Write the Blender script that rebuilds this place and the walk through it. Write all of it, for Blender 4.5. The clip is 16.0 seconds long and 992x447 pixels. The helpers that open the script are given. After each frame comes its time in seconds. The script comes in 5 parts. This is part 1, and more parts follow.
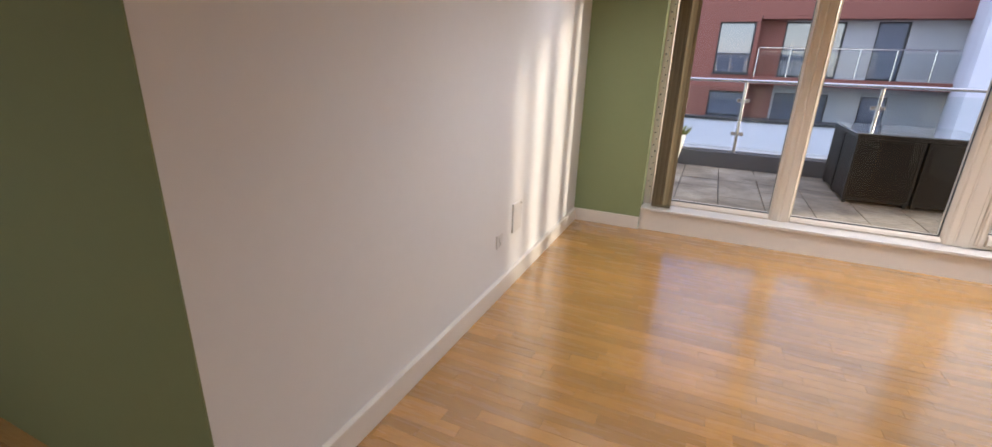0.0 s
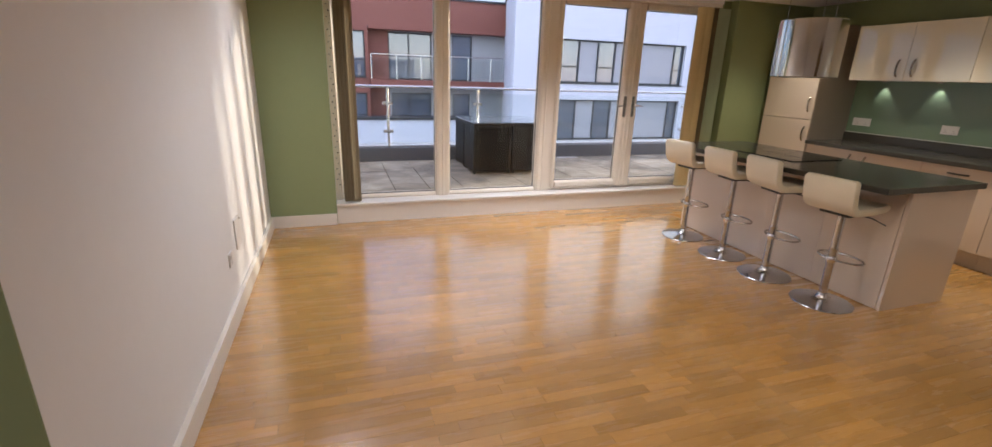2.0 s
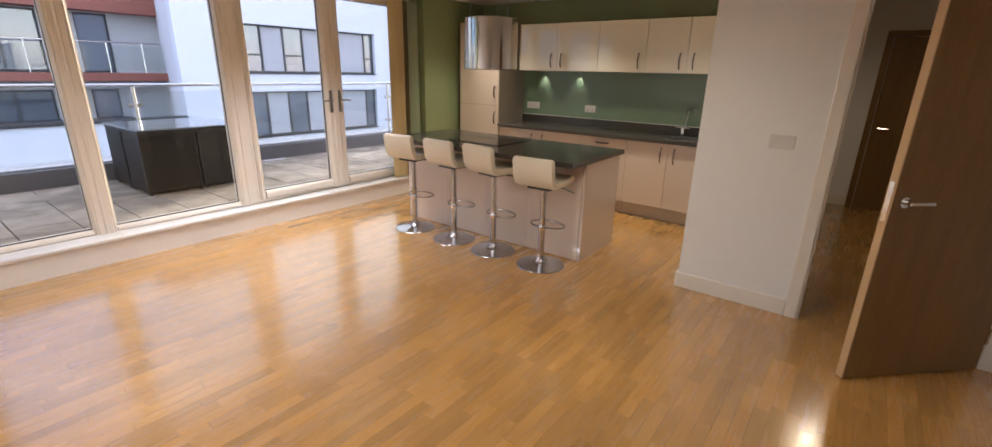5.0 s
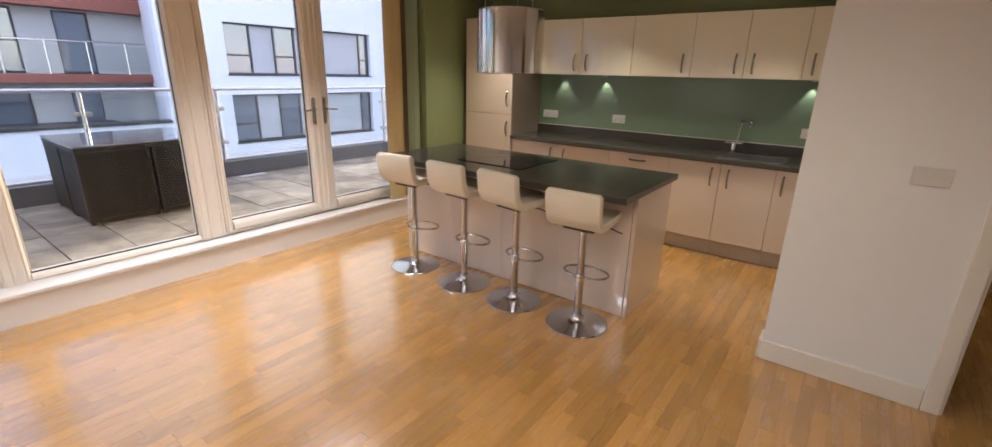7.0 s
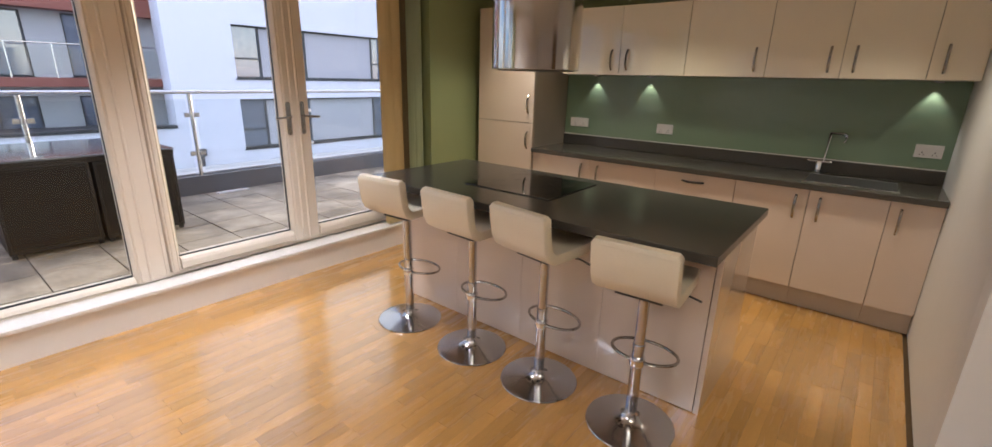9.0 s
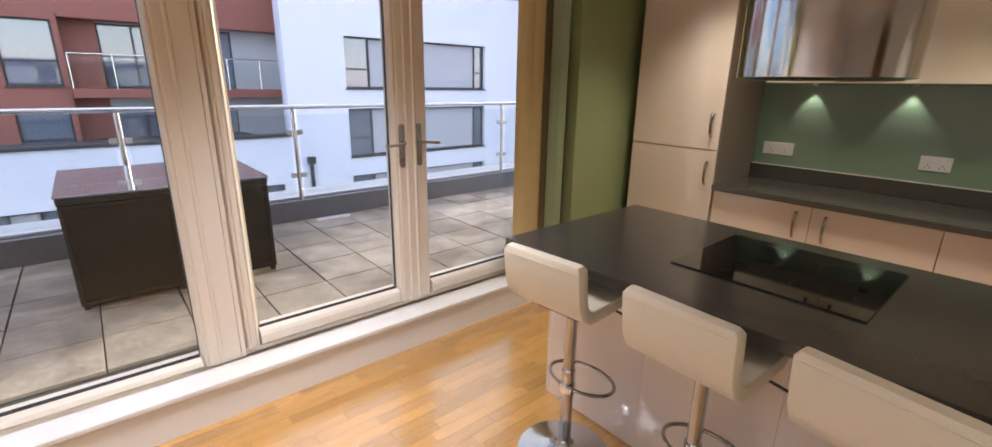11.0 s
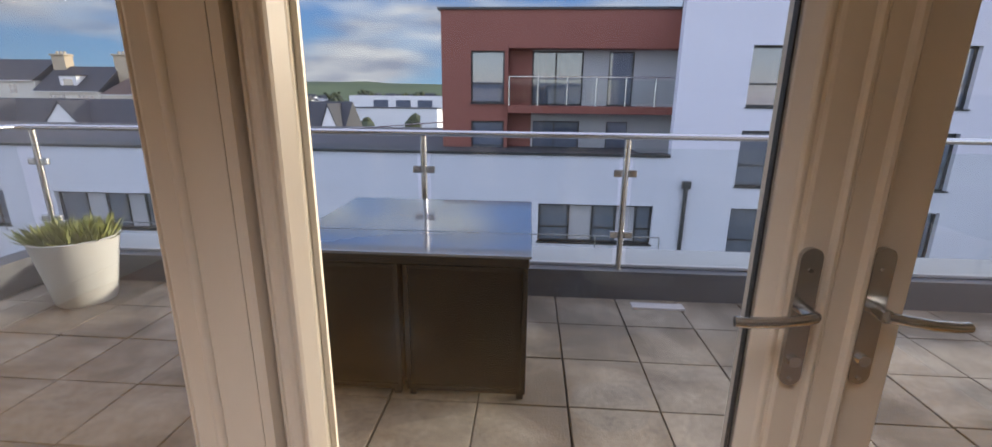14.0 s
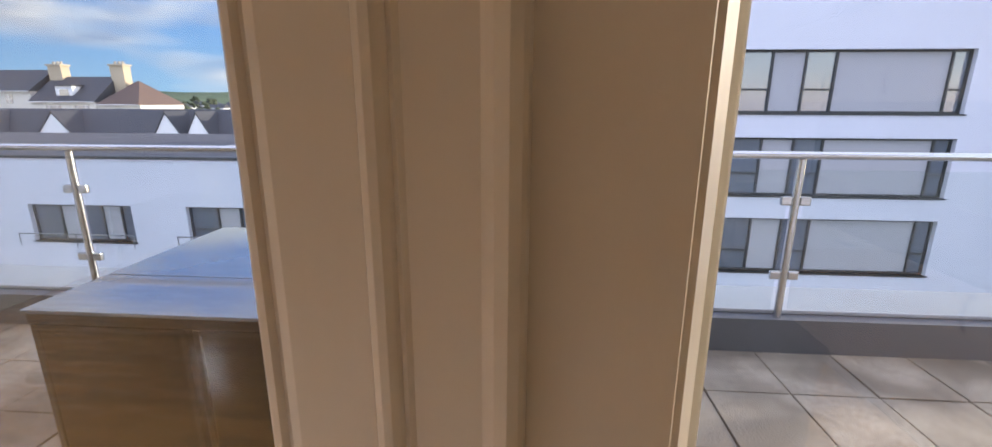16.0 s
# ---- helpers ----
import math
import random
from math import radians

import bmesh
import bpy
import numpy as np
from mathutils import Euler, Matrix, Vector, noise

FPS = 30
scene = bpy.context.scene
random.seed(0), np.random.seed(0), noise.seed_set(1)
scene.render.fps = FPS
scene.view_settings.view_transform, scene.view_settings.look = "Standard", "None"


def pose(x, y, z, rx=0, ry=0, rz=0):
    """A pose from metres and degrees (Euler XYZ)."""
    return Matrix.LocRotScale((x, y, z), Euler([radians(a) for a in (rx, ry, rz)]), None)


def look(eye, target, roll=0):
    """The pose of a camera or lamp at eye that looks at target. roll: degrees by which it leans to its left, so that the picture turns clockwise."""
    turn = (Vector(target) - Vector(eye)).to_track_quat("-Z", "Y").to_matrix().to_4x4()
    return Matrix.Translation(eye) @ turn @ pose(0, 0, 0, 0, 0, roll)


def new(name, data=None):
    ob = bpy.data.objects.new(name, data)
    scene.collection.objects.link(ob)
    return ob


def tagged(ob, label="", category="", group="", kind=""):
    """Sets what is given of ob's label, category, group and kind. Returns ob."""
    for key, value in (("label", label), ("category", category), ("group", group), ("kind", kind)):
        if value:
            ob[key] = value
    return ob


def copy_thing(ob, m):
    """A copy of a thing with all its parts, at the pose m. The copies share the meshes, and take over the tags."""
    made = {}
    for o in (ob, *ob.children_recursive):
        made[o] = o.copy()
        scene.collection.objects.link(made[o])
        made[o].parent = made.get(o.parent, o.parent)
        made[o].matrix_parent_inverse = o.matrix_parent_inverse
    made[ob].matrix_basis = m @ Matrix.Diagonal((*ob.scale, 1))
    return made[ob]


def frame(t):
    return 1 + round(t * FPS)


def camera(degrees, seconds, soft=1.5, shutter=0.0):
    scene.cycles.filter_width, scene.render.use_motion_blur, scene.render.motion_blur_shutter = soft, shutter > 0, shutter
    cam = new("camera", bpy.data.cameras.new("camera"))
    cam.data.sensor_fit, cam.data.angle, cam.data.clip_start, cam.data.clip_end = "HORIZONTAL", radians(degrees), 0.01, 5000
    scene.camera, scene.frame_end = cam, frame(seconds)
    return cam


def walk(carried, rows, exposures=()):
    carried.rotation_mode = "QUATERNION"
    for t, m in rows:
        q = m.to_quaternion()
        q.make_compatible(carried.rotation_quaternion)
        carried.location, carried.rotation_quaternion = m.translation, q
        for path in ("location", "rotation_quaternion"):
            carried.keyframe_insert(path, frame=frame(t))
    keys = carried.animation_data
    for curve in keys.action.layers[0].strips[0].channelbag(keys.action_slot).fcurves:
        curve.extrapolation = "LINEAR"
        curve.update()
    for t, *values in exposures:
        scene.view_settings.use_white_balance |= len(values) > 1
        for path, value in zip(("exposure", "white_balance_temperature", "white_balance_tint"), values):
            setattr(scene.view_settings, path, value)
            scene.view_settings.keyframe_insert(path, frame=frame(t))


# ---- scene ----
cam = camera(92.6, 16.0)
PATH = [
    (0, (0.06, 0.742, 1.448), (-0.699, 2.475, 0.798), 1.9),
    (0.5, (-0.1, 0.632, 1.484), (-0.548, 2.474, 0.848), 1.5),
    (1, (-0.229, 0.462, 1.513), (-0.238, 2.371, 0.891), 1.7),
    (1.5, (-0.306, 0.297, 1.488), (0.003, 2.198, 0.884), 1.6),
    (2, (-0.349, 0.207, 1.512), (0.267, 2.038, 0.908), 1.8),
    (2.5, (-0.378, 0.226, 1.513), (0.544, 1.909, 0.916), 1.6),
    (3, (-0.38, 0.236, 1.514), (0.794, 1.743, 0.922), 1.6),
    (3.5, (-0.377, 0.248, 1.517), (0.995, 1.579, 0.928), 1.7),
    (4, (-0.372, 0.286, 1.524), (1.102, 1.503, 0.936), 1.6),
    (4.2, (-0.378, 0.315, 1.544), (1.114, 1.506, 0.947), 1.6),
    (6.3, (0.104, 0.959, 1.581), (1.633, 2.092, 0.968), 1.1),
    (6.5, (0.169, 1.038, 1.593), (1.698, 2.174, 0.983), 1.0),
    (7, (0.341, 1.212, 1.578), (1.871, 2.348, 0.972), 1.4),
    (7.5, (0.538, 1.34, 1.593), (2.058, 2.492, 0.993), 1.0),
    (8, (0.726, 1.473, 1.587), (2.24, 2.637, 0.995), 0.9),
    (8.2, (0.809, 1.542, 1.572), (2.32, 2.71, 0.98), 1.2),
    (10.3, (1.407, 2.417, 1.513), (2.826, 3.71, 0.954), 0.9),
    (10.5, (1.458, 2.557, 1.528), (2.838, 3.891, 0.965), 0.9),
    (11, (1.593, 2.884, 1.545), (2.841, 4.341, 0.979), 0.9),
    (11.5, (1.735, 3.169, 1.571), (2.706, 4.827, 1.015), 0.7),
    (12, (1.84, 3.468, 1.588), (2.474, 5.283, 1.036), 0.6),
    (12.5, (1.948, 3.748, 1.597), (2.252, 5.649, 1.055), 0.2),
    (13, (2.122, 4.027, 1.605), (2.149, 5.953, 1.068), -0.0),
    (13.5, (2.298, 4.275, 1.577), (2.196, 6.201, 1.048), 0.0),
    (14, (2.488, 4.539, 1.546), (2.355, 6.465, 1.026), 0.6),
    (14.5, (2.685, 4.726, 1.541), (2.567, 6.657, 1.032), 0.1),
    (15, (2.856, 4.885, 1.541), (2.742, 6.819, 1.044), 0.1),
    (15.5, (2.979, 5.007, 1.564), (2.864, 6.941, 1.07), 0.2),
    (16, (3.036, 5.096, 1.562), (2.899, 7.03, 1.069), 0.2),
]
SKY_POWER, SUN_POWER, LAMP_POWER, CLOUD_POWER = 0.15, 1.2, 17.8, 0.195
walk(cam, [(t, look(eye, target, roll)) for t, eye, target, roll in PATH], [(0.0, 2.75), (2.0, 2.8), (3.0, 2.88), (3.5, 2.9), (4.0, 3.0), (6.5, 3.08), (7.2, 3.05), (8.0, 2.88), (10.4, 3.08), (11.2, 2.88), (12.0, 2.66), (12.5, 2.54), (13.0, 2.24), (13.5, 2.05), (14.5, 2.2), (15.0, 2.5), (15.5, 2.62), (16.0, 2.62)])

# ---- world and lights ----
SUN = Vector((1.0, 0.40, 0.16)).normalized()
world = bpy.data.worlds.new("sky_world")
scene.world = world
world.use_nodes = True
wn = world.node_tree
sky = wn.nodes.new("ShaderNodeTexSky")
sky.sky_type = "NISHITA"
sky.sun_disc = False
sky.sun_elevation = math.asin(SUN.z)
sky.sun_rotation = math.atan2(SUN.x, SUN.y)
sky.air_density, sky.dust_density, sky.ozone_density = 1.0, 0.4, 2.0
veil = wn.nodes.new("ShaderNodeMix")
veil.data_type = "RGBA"
veil.inputs[0].default_value = 0.55
veil.inputs[7].default_value = (2.58, 2.46, 3.35, 1)
wn.links.new(sky.outputs["Color"], veil.inputs[6])
wn.links.new(veil.outputs[2], wn.nodes["Background"].inputs["Color"])
wn.nodes["Background"].inputs["Strength"].default_value = SKY_POWER

sun = new("sun", bpy.data.lights.new("sun", "SUN"))
sun.data.energy, sun.data.angle, sun.data.color = SUN_POWER, radians(3.0), (1.0, 0.87, 0.72)
sun.matrix_world = look(SUN * 60, (0, 0, 0))


def spot(name, at, watts, size, color, cone, blend=0.6):
    lamp = new(name, bpy.data.lights.new(name, "SPOT"))
    lamp.data.energy, lamp.data.shadow_soft_size, lamp.data.color = watts, size, color
    lamp.data.spot_size, lamp.data.spot_blend = radians(cone), blend
    lamp.matrix_world = look(at, (at[0], at[1] + 0.001, at[2] - 1))
    return lamp


CEIL = 2.44
WARM, CREAM, TAN = (0.94, 0.955, 1.075), (1.0, 0.93, 0.78), (1.0, 0.84, 0.62)
# Reflections show kitchen and living-room lights; hall, pier and rear ones are added fill.
DOWNLIGHTS_AND_FILL = [(0.3, 3.0, 1.4, 0.5, 165), (1.3, 4.55, 1.25, 0.4, 98), (2.4, 4.55, 1.9, 0.4, 104), (1.9, 1.5, 0.80, 0.5, 165), (0.5, -0.8, 0.34, 0.3, 165),
              (2.2, -0.7, 0.10, 0.3, 165), (-0.45, 4.1, 0.35, 0.15, 150), (4.42, 4.35, 0.66, 0.12, 104), (4.42, 3.1, 0.70, 0.12, 104),
              (4.42, 1.9, 0.50, 0.10, 96), (5.4, 0.3, 0.20, 0.05, 165), (-1.7, -0.5, 0.6, 0.10, 165)]
for dx, dy, share, wide, cone in DOWNLIGHTS_AND_FILL:
    spot("downlight_fill_lamp", (dx, dy, CEIL - 0.03), LAMP_POWER * share, wide, TAN if dx > 5 else CREAM if dx > 4 or (dx > 1.5 and dy < 2) else WARM, cone, 1.0)
UNDER = [4.02, 3.50, 1.58]
for uy in UNDER:
    spot("cabinet_lamp", (5.365, uy, 1.560), 0.40, 0.008, (1.0, 0.95, 0.86), 72, 0.5)


# ---- materials ----
def material(name, colour, rough=0.5, metal=0.0, second=None, scale=8.0, amount=0.5, bump=0.0, bump_scale=60.0,
             stretch=(1, 1, 1), coat=0.0, coat_rough=0.08, coat_ior=1.5, rough_var=0.0, spec=0.5, piece=None, spread=0.13, stain=None):
    """A procedural surface: two noises mix two colours, a third gives relief. piece: 'object' or 'island' varies it piece by piece."""
    m = bpy.data.materials.new(name)
    m.use_nodes = True
    n, l = m.node_tree.nodes, m.node_tree.links
    b = n["Principled BSDF"]
    b.inputs["Roughness"].default_value = rough
    b.inputs["Metallic"].default_value = metal
    b.inputs["Coat Weight"].default_value = coat
    b.inputs["Coat Roughness"].default_value = coat_rough
    b.inputs["Coat IOR"].default_value = coat_ior
    b.inputs["Specular IOR Level"].default_value = spec
    second = second or tuple(c * 0.86 for c in colour)
    tc = n.new("ShaderNodeTexCoord")
    mp = n.new("ShaderNodeMapping")
    mp.inputs["Scale"].default_value = stretch
    l.new(tc.outputs["Object"], mp.inputs["Vector"])
    if piece:
        rnd = n.new("ShaderNodeObjectInfo") if piece == "object" else n.new("ShaderNodeNewGeometry")
        shift = n.new("ShaderNodeVectorMath")
        shift.operation = "SCALE"
        shift.inputs[0].default_value = (37.0, 53.0, 11.0)
        l.new(rnd.outputs["Random" if piece == "object" else "Random Per Island"], shift.inputs["Scale"])
        l.new(shift.outputs[0], mp.inputs["Location"])
    big, small = n.new("ShaderNodeTexNoise"), n.new("ShaderNodeTexNoise")
    big.inputs["Scale"].default_value, big.inputs["Detail"].default_value = scale, 4
    small.inputs["Scale"].default_value, small.inputs["Detail"].default_value = scale * 9, 3
    add = n.new("ShaderNodeMath")
    add.operation = "ADD"
    half = n.new("ShaderNodeMath")
    half.operation = "MULTIPLY"
    half.inputs[1].default_value = 0.5
    for tex in (big, small):
        l.new(mp.outputs["Vector"], tex.inputs["Vector"])
    l.new(big.outputs["Fac"], add.inputs[0])
    l.new(small.outputs["Fac"], add.inputs[1])
    l.new(add.outputs[0], half.inputs[0])
    span = n.new("ShaderNodeMapRange")
    span.inputs["From Min"].default_value, span.inputs["From Max"].default_value = 0.3, 0.7
    span.inputs["To Max"].default_value = amount
    l.new(half.outputs[0], span.inputs["Value"])
    mix = n.new("ShaderNodeMix")
    mix.data_type = "RGBA"
    mix.inputs[6].default_value, mix.inputs[7].default_value = (*colour, 1), (*second, 1)
    l.new(span.outputs["Result"], mix.inputs[0])
    out = mix.outputs[2]
    if piece:
        value = n.new("ShaderNodeMapRange")
        value.inputs["To Min"].default_value, value.inputs["To Max"].default_value = 1 - spread, 1 + spread
        l.new(rnd.outputs["Random" if piece == "object" else "Random Per Island"], value.inputs["Value"])
        hsv = n.new("ShaderNodeHueSaturation")
        l.new(out, hsv.inputs["Color"])
        l.new(value.outputs["Result"], hsv.inputs["Value"])
        out = hsv.outputs["Color"]
    if stain:
        geo, blot, reach, over = n.new("ShaderNodeNewGeometry"), n.new("ShaderNodeTexNoise"), n.new("ShaderNodeMapRange"), n.new("ShaderNodeMix")
        blot.inputs["Scale"].default_value, blot.inputs["Detail"].default_value, blot.inputs["Distortion"].default_value = 1.5, 8, 0.9
        l.new(geo.outputs["Position"], blot.inputs["Vector"])
        reach.inputs["From Min"].default_value, reach.inputs["From Max"].default_value, reach.inputs["To Max"].default_value = 0.45, 0.60, 0.75
        l.new(blot.outputs["Fac"], reach.inputs["Value"])
        over.data_type = "RGBA"
        over.inputs[7].default_value = (*stain, 1)
        l.new(reach.outputs["Result"], over.inputs[0])
        l.new(out, over.inputs[6])
        out = over.outputs[2]
    l.new(out, b.inputs["Base Color"])
    if rough_var:
        rv = n.new("ShaderNodeMapRange")
        rv.inputs["From Min"].default_value, rv.inputs["From Max"].default_value = 0.3, 0.7
        rv.inputs["To Min"].default_value, rv.inputs["To Max"].default_value = max(0.02, rough - rough_var), rough + rough_var
        l.new(big.outputs["Fac"], rv.inputs["Value"])
        l.new(rv.outputs["Result"], b.inputs["Roughness"])
    if bump:
        fine = n.new("ShaderNodeTexNoise")
        fine.inputs["Scale"].default_value, fine.inputs["Detail"].default_value = bump_scale, 4
        l.new(mp.outputs["Vector"], fine.inputs["Vector"])
        bp = n.new("ShaderNodeBump")
        bp.inputs["Strength"].default_value, bp.inputs["Distance"].default_value = bump, 0.004
        l.new(fine.outputs["Fac"], bp.inputs["Height"])
        l.new(bp.outputs["Normal"], b.inputs["Normal"])
    return m


def glass_material(name, tint, gloss=0.025, fall=4.0, edge=0.5):
    """A clear pane: light goes straight through, with a mirror's share by the angle."""
    m = bpy.data.materials.new(name)
    m.use_nodes = True
    n, l = m.node_tree.nodes, m.node_tree.links
    n.remove(n["Principled BSDF"])
    tr, gl, mx = n.new("ShaderNodeBsdfTransparent"), n.new("ShaderNodeBsdfGlossy"), n.new("ShaderNodeMixShader")
    tr.inputs["Color"].default_value = (*tint, 1)
    gl.inputs["Roughness"].default_value = 0.01
    lw, pw, sc = n.new("ShaderNodeLayerWeight"), n.new("ShaderNodeMath"), n.new("ShaderNodeMath")
    lw.inputs["Blend"].default_value = 0.5
    pw.operation, pw.inputs[1].default_value = "POWER", fall
    sc.operation, sc.inputs[1].default_value, sc.inputs[2].default_value = "MULTIPLY_ADD", edge, gloss
    l.new(lw.outputs["Facing"], pw.inputs[0])
    l.new(pw.outputs[0], sc.inputs[0])
    l.new(sc.outputs[0], mx.inputs[0])
    l.new(tr.outputs[0], mx.inputs[1])
    l.new(gl.outputs[0], mx.inputs[2])
    l.new(mx.outputs[0], n["Material Output"].inputs["Surface"])
    return m


def glow_material(name, colour, power):
    m = bpy.data.materials.new(name)
    m.use_nodes = True
    b = m.node_tree.nodes["Principled BSDF"]
    b.inputs["Emission Color"].default_value = (*colour, 1)
    b.inputs["Emission Strength"].default_value = power
    return m


M = {}
M["wall"] = material("white_wall_paint", (0.80, 0.79, 0.785), 0.62, second=(0.765, 0.75, 0.735), scale=1.6, bump=0.06, bump_scale=220)
M["green"] = material("sage_green_paint", (0.265, 0.318, 0.158), 0.6, second=(0.245, 0.298, 0.146), scale=2, bump=0.06, bump_scale=220)
M["ceiling"] = material("ceiling_paint", (0.80, 0.78, 0.74), 0.8, scale=1.5, amount=0.2)
M["trim"] = material("white_gloss_trim", (0.80, 0.75, 0.68), 0.32, second=(0.74, 0.69, 0.62), scale=3, bump=0.02)
M["frame"] = material("cream_frame_paint", (0.80, 0.715, 0.60), 0.38, second=(0.75, 0.665, 0.55), scale=4, amount=0.6, bump=0.05, bump_scale=120, stretch=(1, 1, 0.15))
M["sill"] = material("white_sill_paint", (0.78, 0.74, 0.68), 0.35, second=(0.66, 0.62, 0.57), scale=5, amount=0.6)
OAK_A, OAK_B = (0.55, 0.290, 0.080), (0.415, 0.205, 0.052)
M["oak"] = material("varnished_oak_strip", OAK_A, 0.26, coat=1.0, coat_rough=0.17, coat_ior=1.95, second=OAK_B, scale=2.6, amount=0.9, bump=0.035, bump_scale=20, stretch=(1, 9, 1), rough_var=0.05, piece="object", spread=0.18)
M["oak_far"] = material("varnished_oak_joined", OAK_A, 0.26, coat=1.0, coat_rough=0.17, coat_ior=1.95, second=OAK_B, scale=2.6, amount=0.9, bump=0.035, bump_scale=20, stretch=(1, 9, 1), rough_var=0.05, piece="island", spread=0.18)
M["gap"] = material("dark_joint", (0.10, 0.055, 0.02), 0.7)
M["cabinet"] = material("mushroom_gloss_lacquer", (0.65, 0.54, 0.455), 0.25, second=(0.63, 0.52, 0.435), scale=2, amount=0.4, coat=1.0, coat_rough=0.035, coat_ior=1.65)
M["cabinet_pale"] = material("cream_gloss_lacquer", (0.82, 0.74, 0.585), 0.25, second=(0.80, 0.72, 0.565), scale=2, amount=0.4, coat=1.0, coat_rough=0.03, coat_ior=1.8)
M["carcass"] = material("cabinet_side", (0.42, 0.36, 0.30), 0.4)
M["plinth"] = material("cabinet_plinth", (0.50, 0.42, 0.35), 0.35)
M["granite"] = material("black_granite", (0.048, 0.043, 0.037), 0.19, second=(0.088, 0.080, 0.068), scale=170, amount=0.45, rough_var=0.02)
M["splash"] = material("green_back_painted_glass", (0.185, 0.265, 0.18), 0.2, second=(0.168, 0.248, 0.163), scale=1.2, amount=0.3)
M["hob"] = material("black_ceramic_glass", (0.006, 0.006, 0.007), 0.04, scale=3)
M["chrome"] = material("polished_chrome", (0.80, 0.80, 0.81), 0.09, 1.0, second=(0.74, 0.74, 0.75), scale=6, rough_var=0.03)
M["nickel"] = material("satin_nickel", (0.42, 0.39, 0.36), 0.24, 1.0, second=(0.34, 0.32, 0.30), scale=6, stretch=(1, 1, 6))
M["steel"] = material("brushed_steel", (0.62, 0.62, 0.62), 0.26, 1.0, second=(0.52, 0.52, 0.52), scale=5, stretch=(1, 1, 8))
# Greyer, slightly rougher chrome for the stool pedestals.
M["base_chrome"] = material("grey_chrome", (0.56, 0.56, 0.58), 0.15, 1.0, second=(0.48, 0.48, 0.50), scale=5, rough_var=0.04)
M["hood"] = material("stainless_hood", (0.70, 0.68, 0.66), 0.13, 1.0, second=(0.62, 0.60, 0.58), scale=3, stretch=(6, 6, 0.4), bump=0.05, bump_scale=12)
M["leather"] = material("cream_leatherette", (0.74, 0.66, 0.52), 0.45, second=(0.68, 0.60, 0.46), scale=9, bump=0.18, bump_scale=260)
M["black"] = material("black_plastic", (0.02, 0.02, 0.02), 0.4)
M["gasket_and_shade"] = material("rubber_gasket_and_shade", (0.03, 0.03, 0.03), 0.6)
M["plate"] = material("white_plastic_plate", (0.69, 0.665, 0.645), 0.3, scale=4, amount=0.2)
M["door_wood"] = material("dark_walnut_veneer", (0.23, 0.125, 0.042), 0.34, second=(0.155, 0.082, 0.028), scale=3, amount=0.9, stretch=(6, 6, 0.5), bump=0.04)
M["lipping"] = material("pale_oak_lipping", (0.60, 0.41, 0.22), 0.4, second=(0.50, 0.33, 0.17), scale=6, stretch=(4, 4, 0.4))
# Shaded olive and lit gold tones of one blind fabric, put into the colour.
M["blind"] = material("shaded_olive_blind_fabric", (0.24, 0.195, 0.115), 0.85, second=(0.19, 0.155, 0.09), scale=30, bump=0.2, bump_scale=400)
M["blind_lit_gold"] = material("lit_gold_blind_fabric", (0.60, 0.47, 0.24), 0.85, second=(0.52, 0.40, 0.20), scale=30, bump=0.2, bump_scale=400)
M["sheer"] = material("pale_green_curtain", (0.48, 0.56, 0.40), 0.85, second=(0.42, 0.50, 0.35), scale=20, bump=0.1, bump_scale=300)
M["tile"] = material("concrete_paving", (0.48, 0.405, 0.30), 0.72, stain=(0.17, 0.138, 0.10), second=(0.24, 0.205, 0.16), scale=5.0, amount=1.0, bump=0.6, bump_scale=90, piece="object", spread=0.17, rough_var=0.12)
M["grout"] = material("dark_paving_joint", (0.07, 0.062, 0.05), 0.9, scale=12)
M["kerb"] = material("grey_parapet_felt", (0.13, 0.135, 0.15), 0.6, second=(0.095, 0.10, 0.105), scale=3, amount=0.9, bump=0.2)
M["coping"] = material("pale_parapet_coping", (0.42, 0.44, 0.47), 0.5, second=(0.34, 0.35, 0.37), scale=3, amount=0.8)
M["pane"] = glass_material("clear_pane", (0.96, 0.97, 0.965), 0.03, 2.2, 1.0)
M["rail_pane"] = glass_material("balustrade_pane", (0.93, 0.955, 0.95))
M["table_glass"] = material("dark_table_glass", (0.20, 0.23, 0.27), 0.05, scale=2, coat=1.0)
M["rattan"] = material("dark_brown_rattan", (0.021, 0.0175, 0.015), 0.5, second=(0.012, 0.010, 0.0085), scale=14, amount=1.0, bump=0.8, bump_scale=140, stretch=(1, 1, 2.5))
M["weave"] = material("dark_rattan_weave", (0.023, 0.020, 0.0165), 0.58, second=(0.0135, 0.012, 0.0105), spec=0.3, scale=6, amount=1.0, bump=0.9, bump_scale=120, stretch=(0.4, 0.4, 3))
M["pot"] = material("white_planter", (0.70, 0.70, 0.66), 0.5, second=(0.55, 0.55, 0.50), scale=4, amount=0.9)
M["leaf"] = material("heather_leaf", (0.22, 0.26, 0.06), 0.6, second=(0.32, 0.30, 0.10), scale=20, piece="island")
M["soil"] = material("potting_soil", (0.05, 0.035, 0.025), 0.95)
M["render"] = material("white_render", (0.64, 0.645, 0.725), 0.85, second=(0.575, 0.58, 0.65), scale=0.5, amount=0.7, bump=0.1, bump_scale=8)
M["red"] = material("terracotta_cladding", (0.255, 0.088, 0.064), 0.65, second=(0.22, 0.074, 0.052), scale=0.6, amount=0.8, bump=0.1, bump_scale=6)
M["grey"] = material("grey_cladding", (0.45, 0.45, 0.46), 0.6, second=(0.40, 0.40, 0.41), scale=0.7)
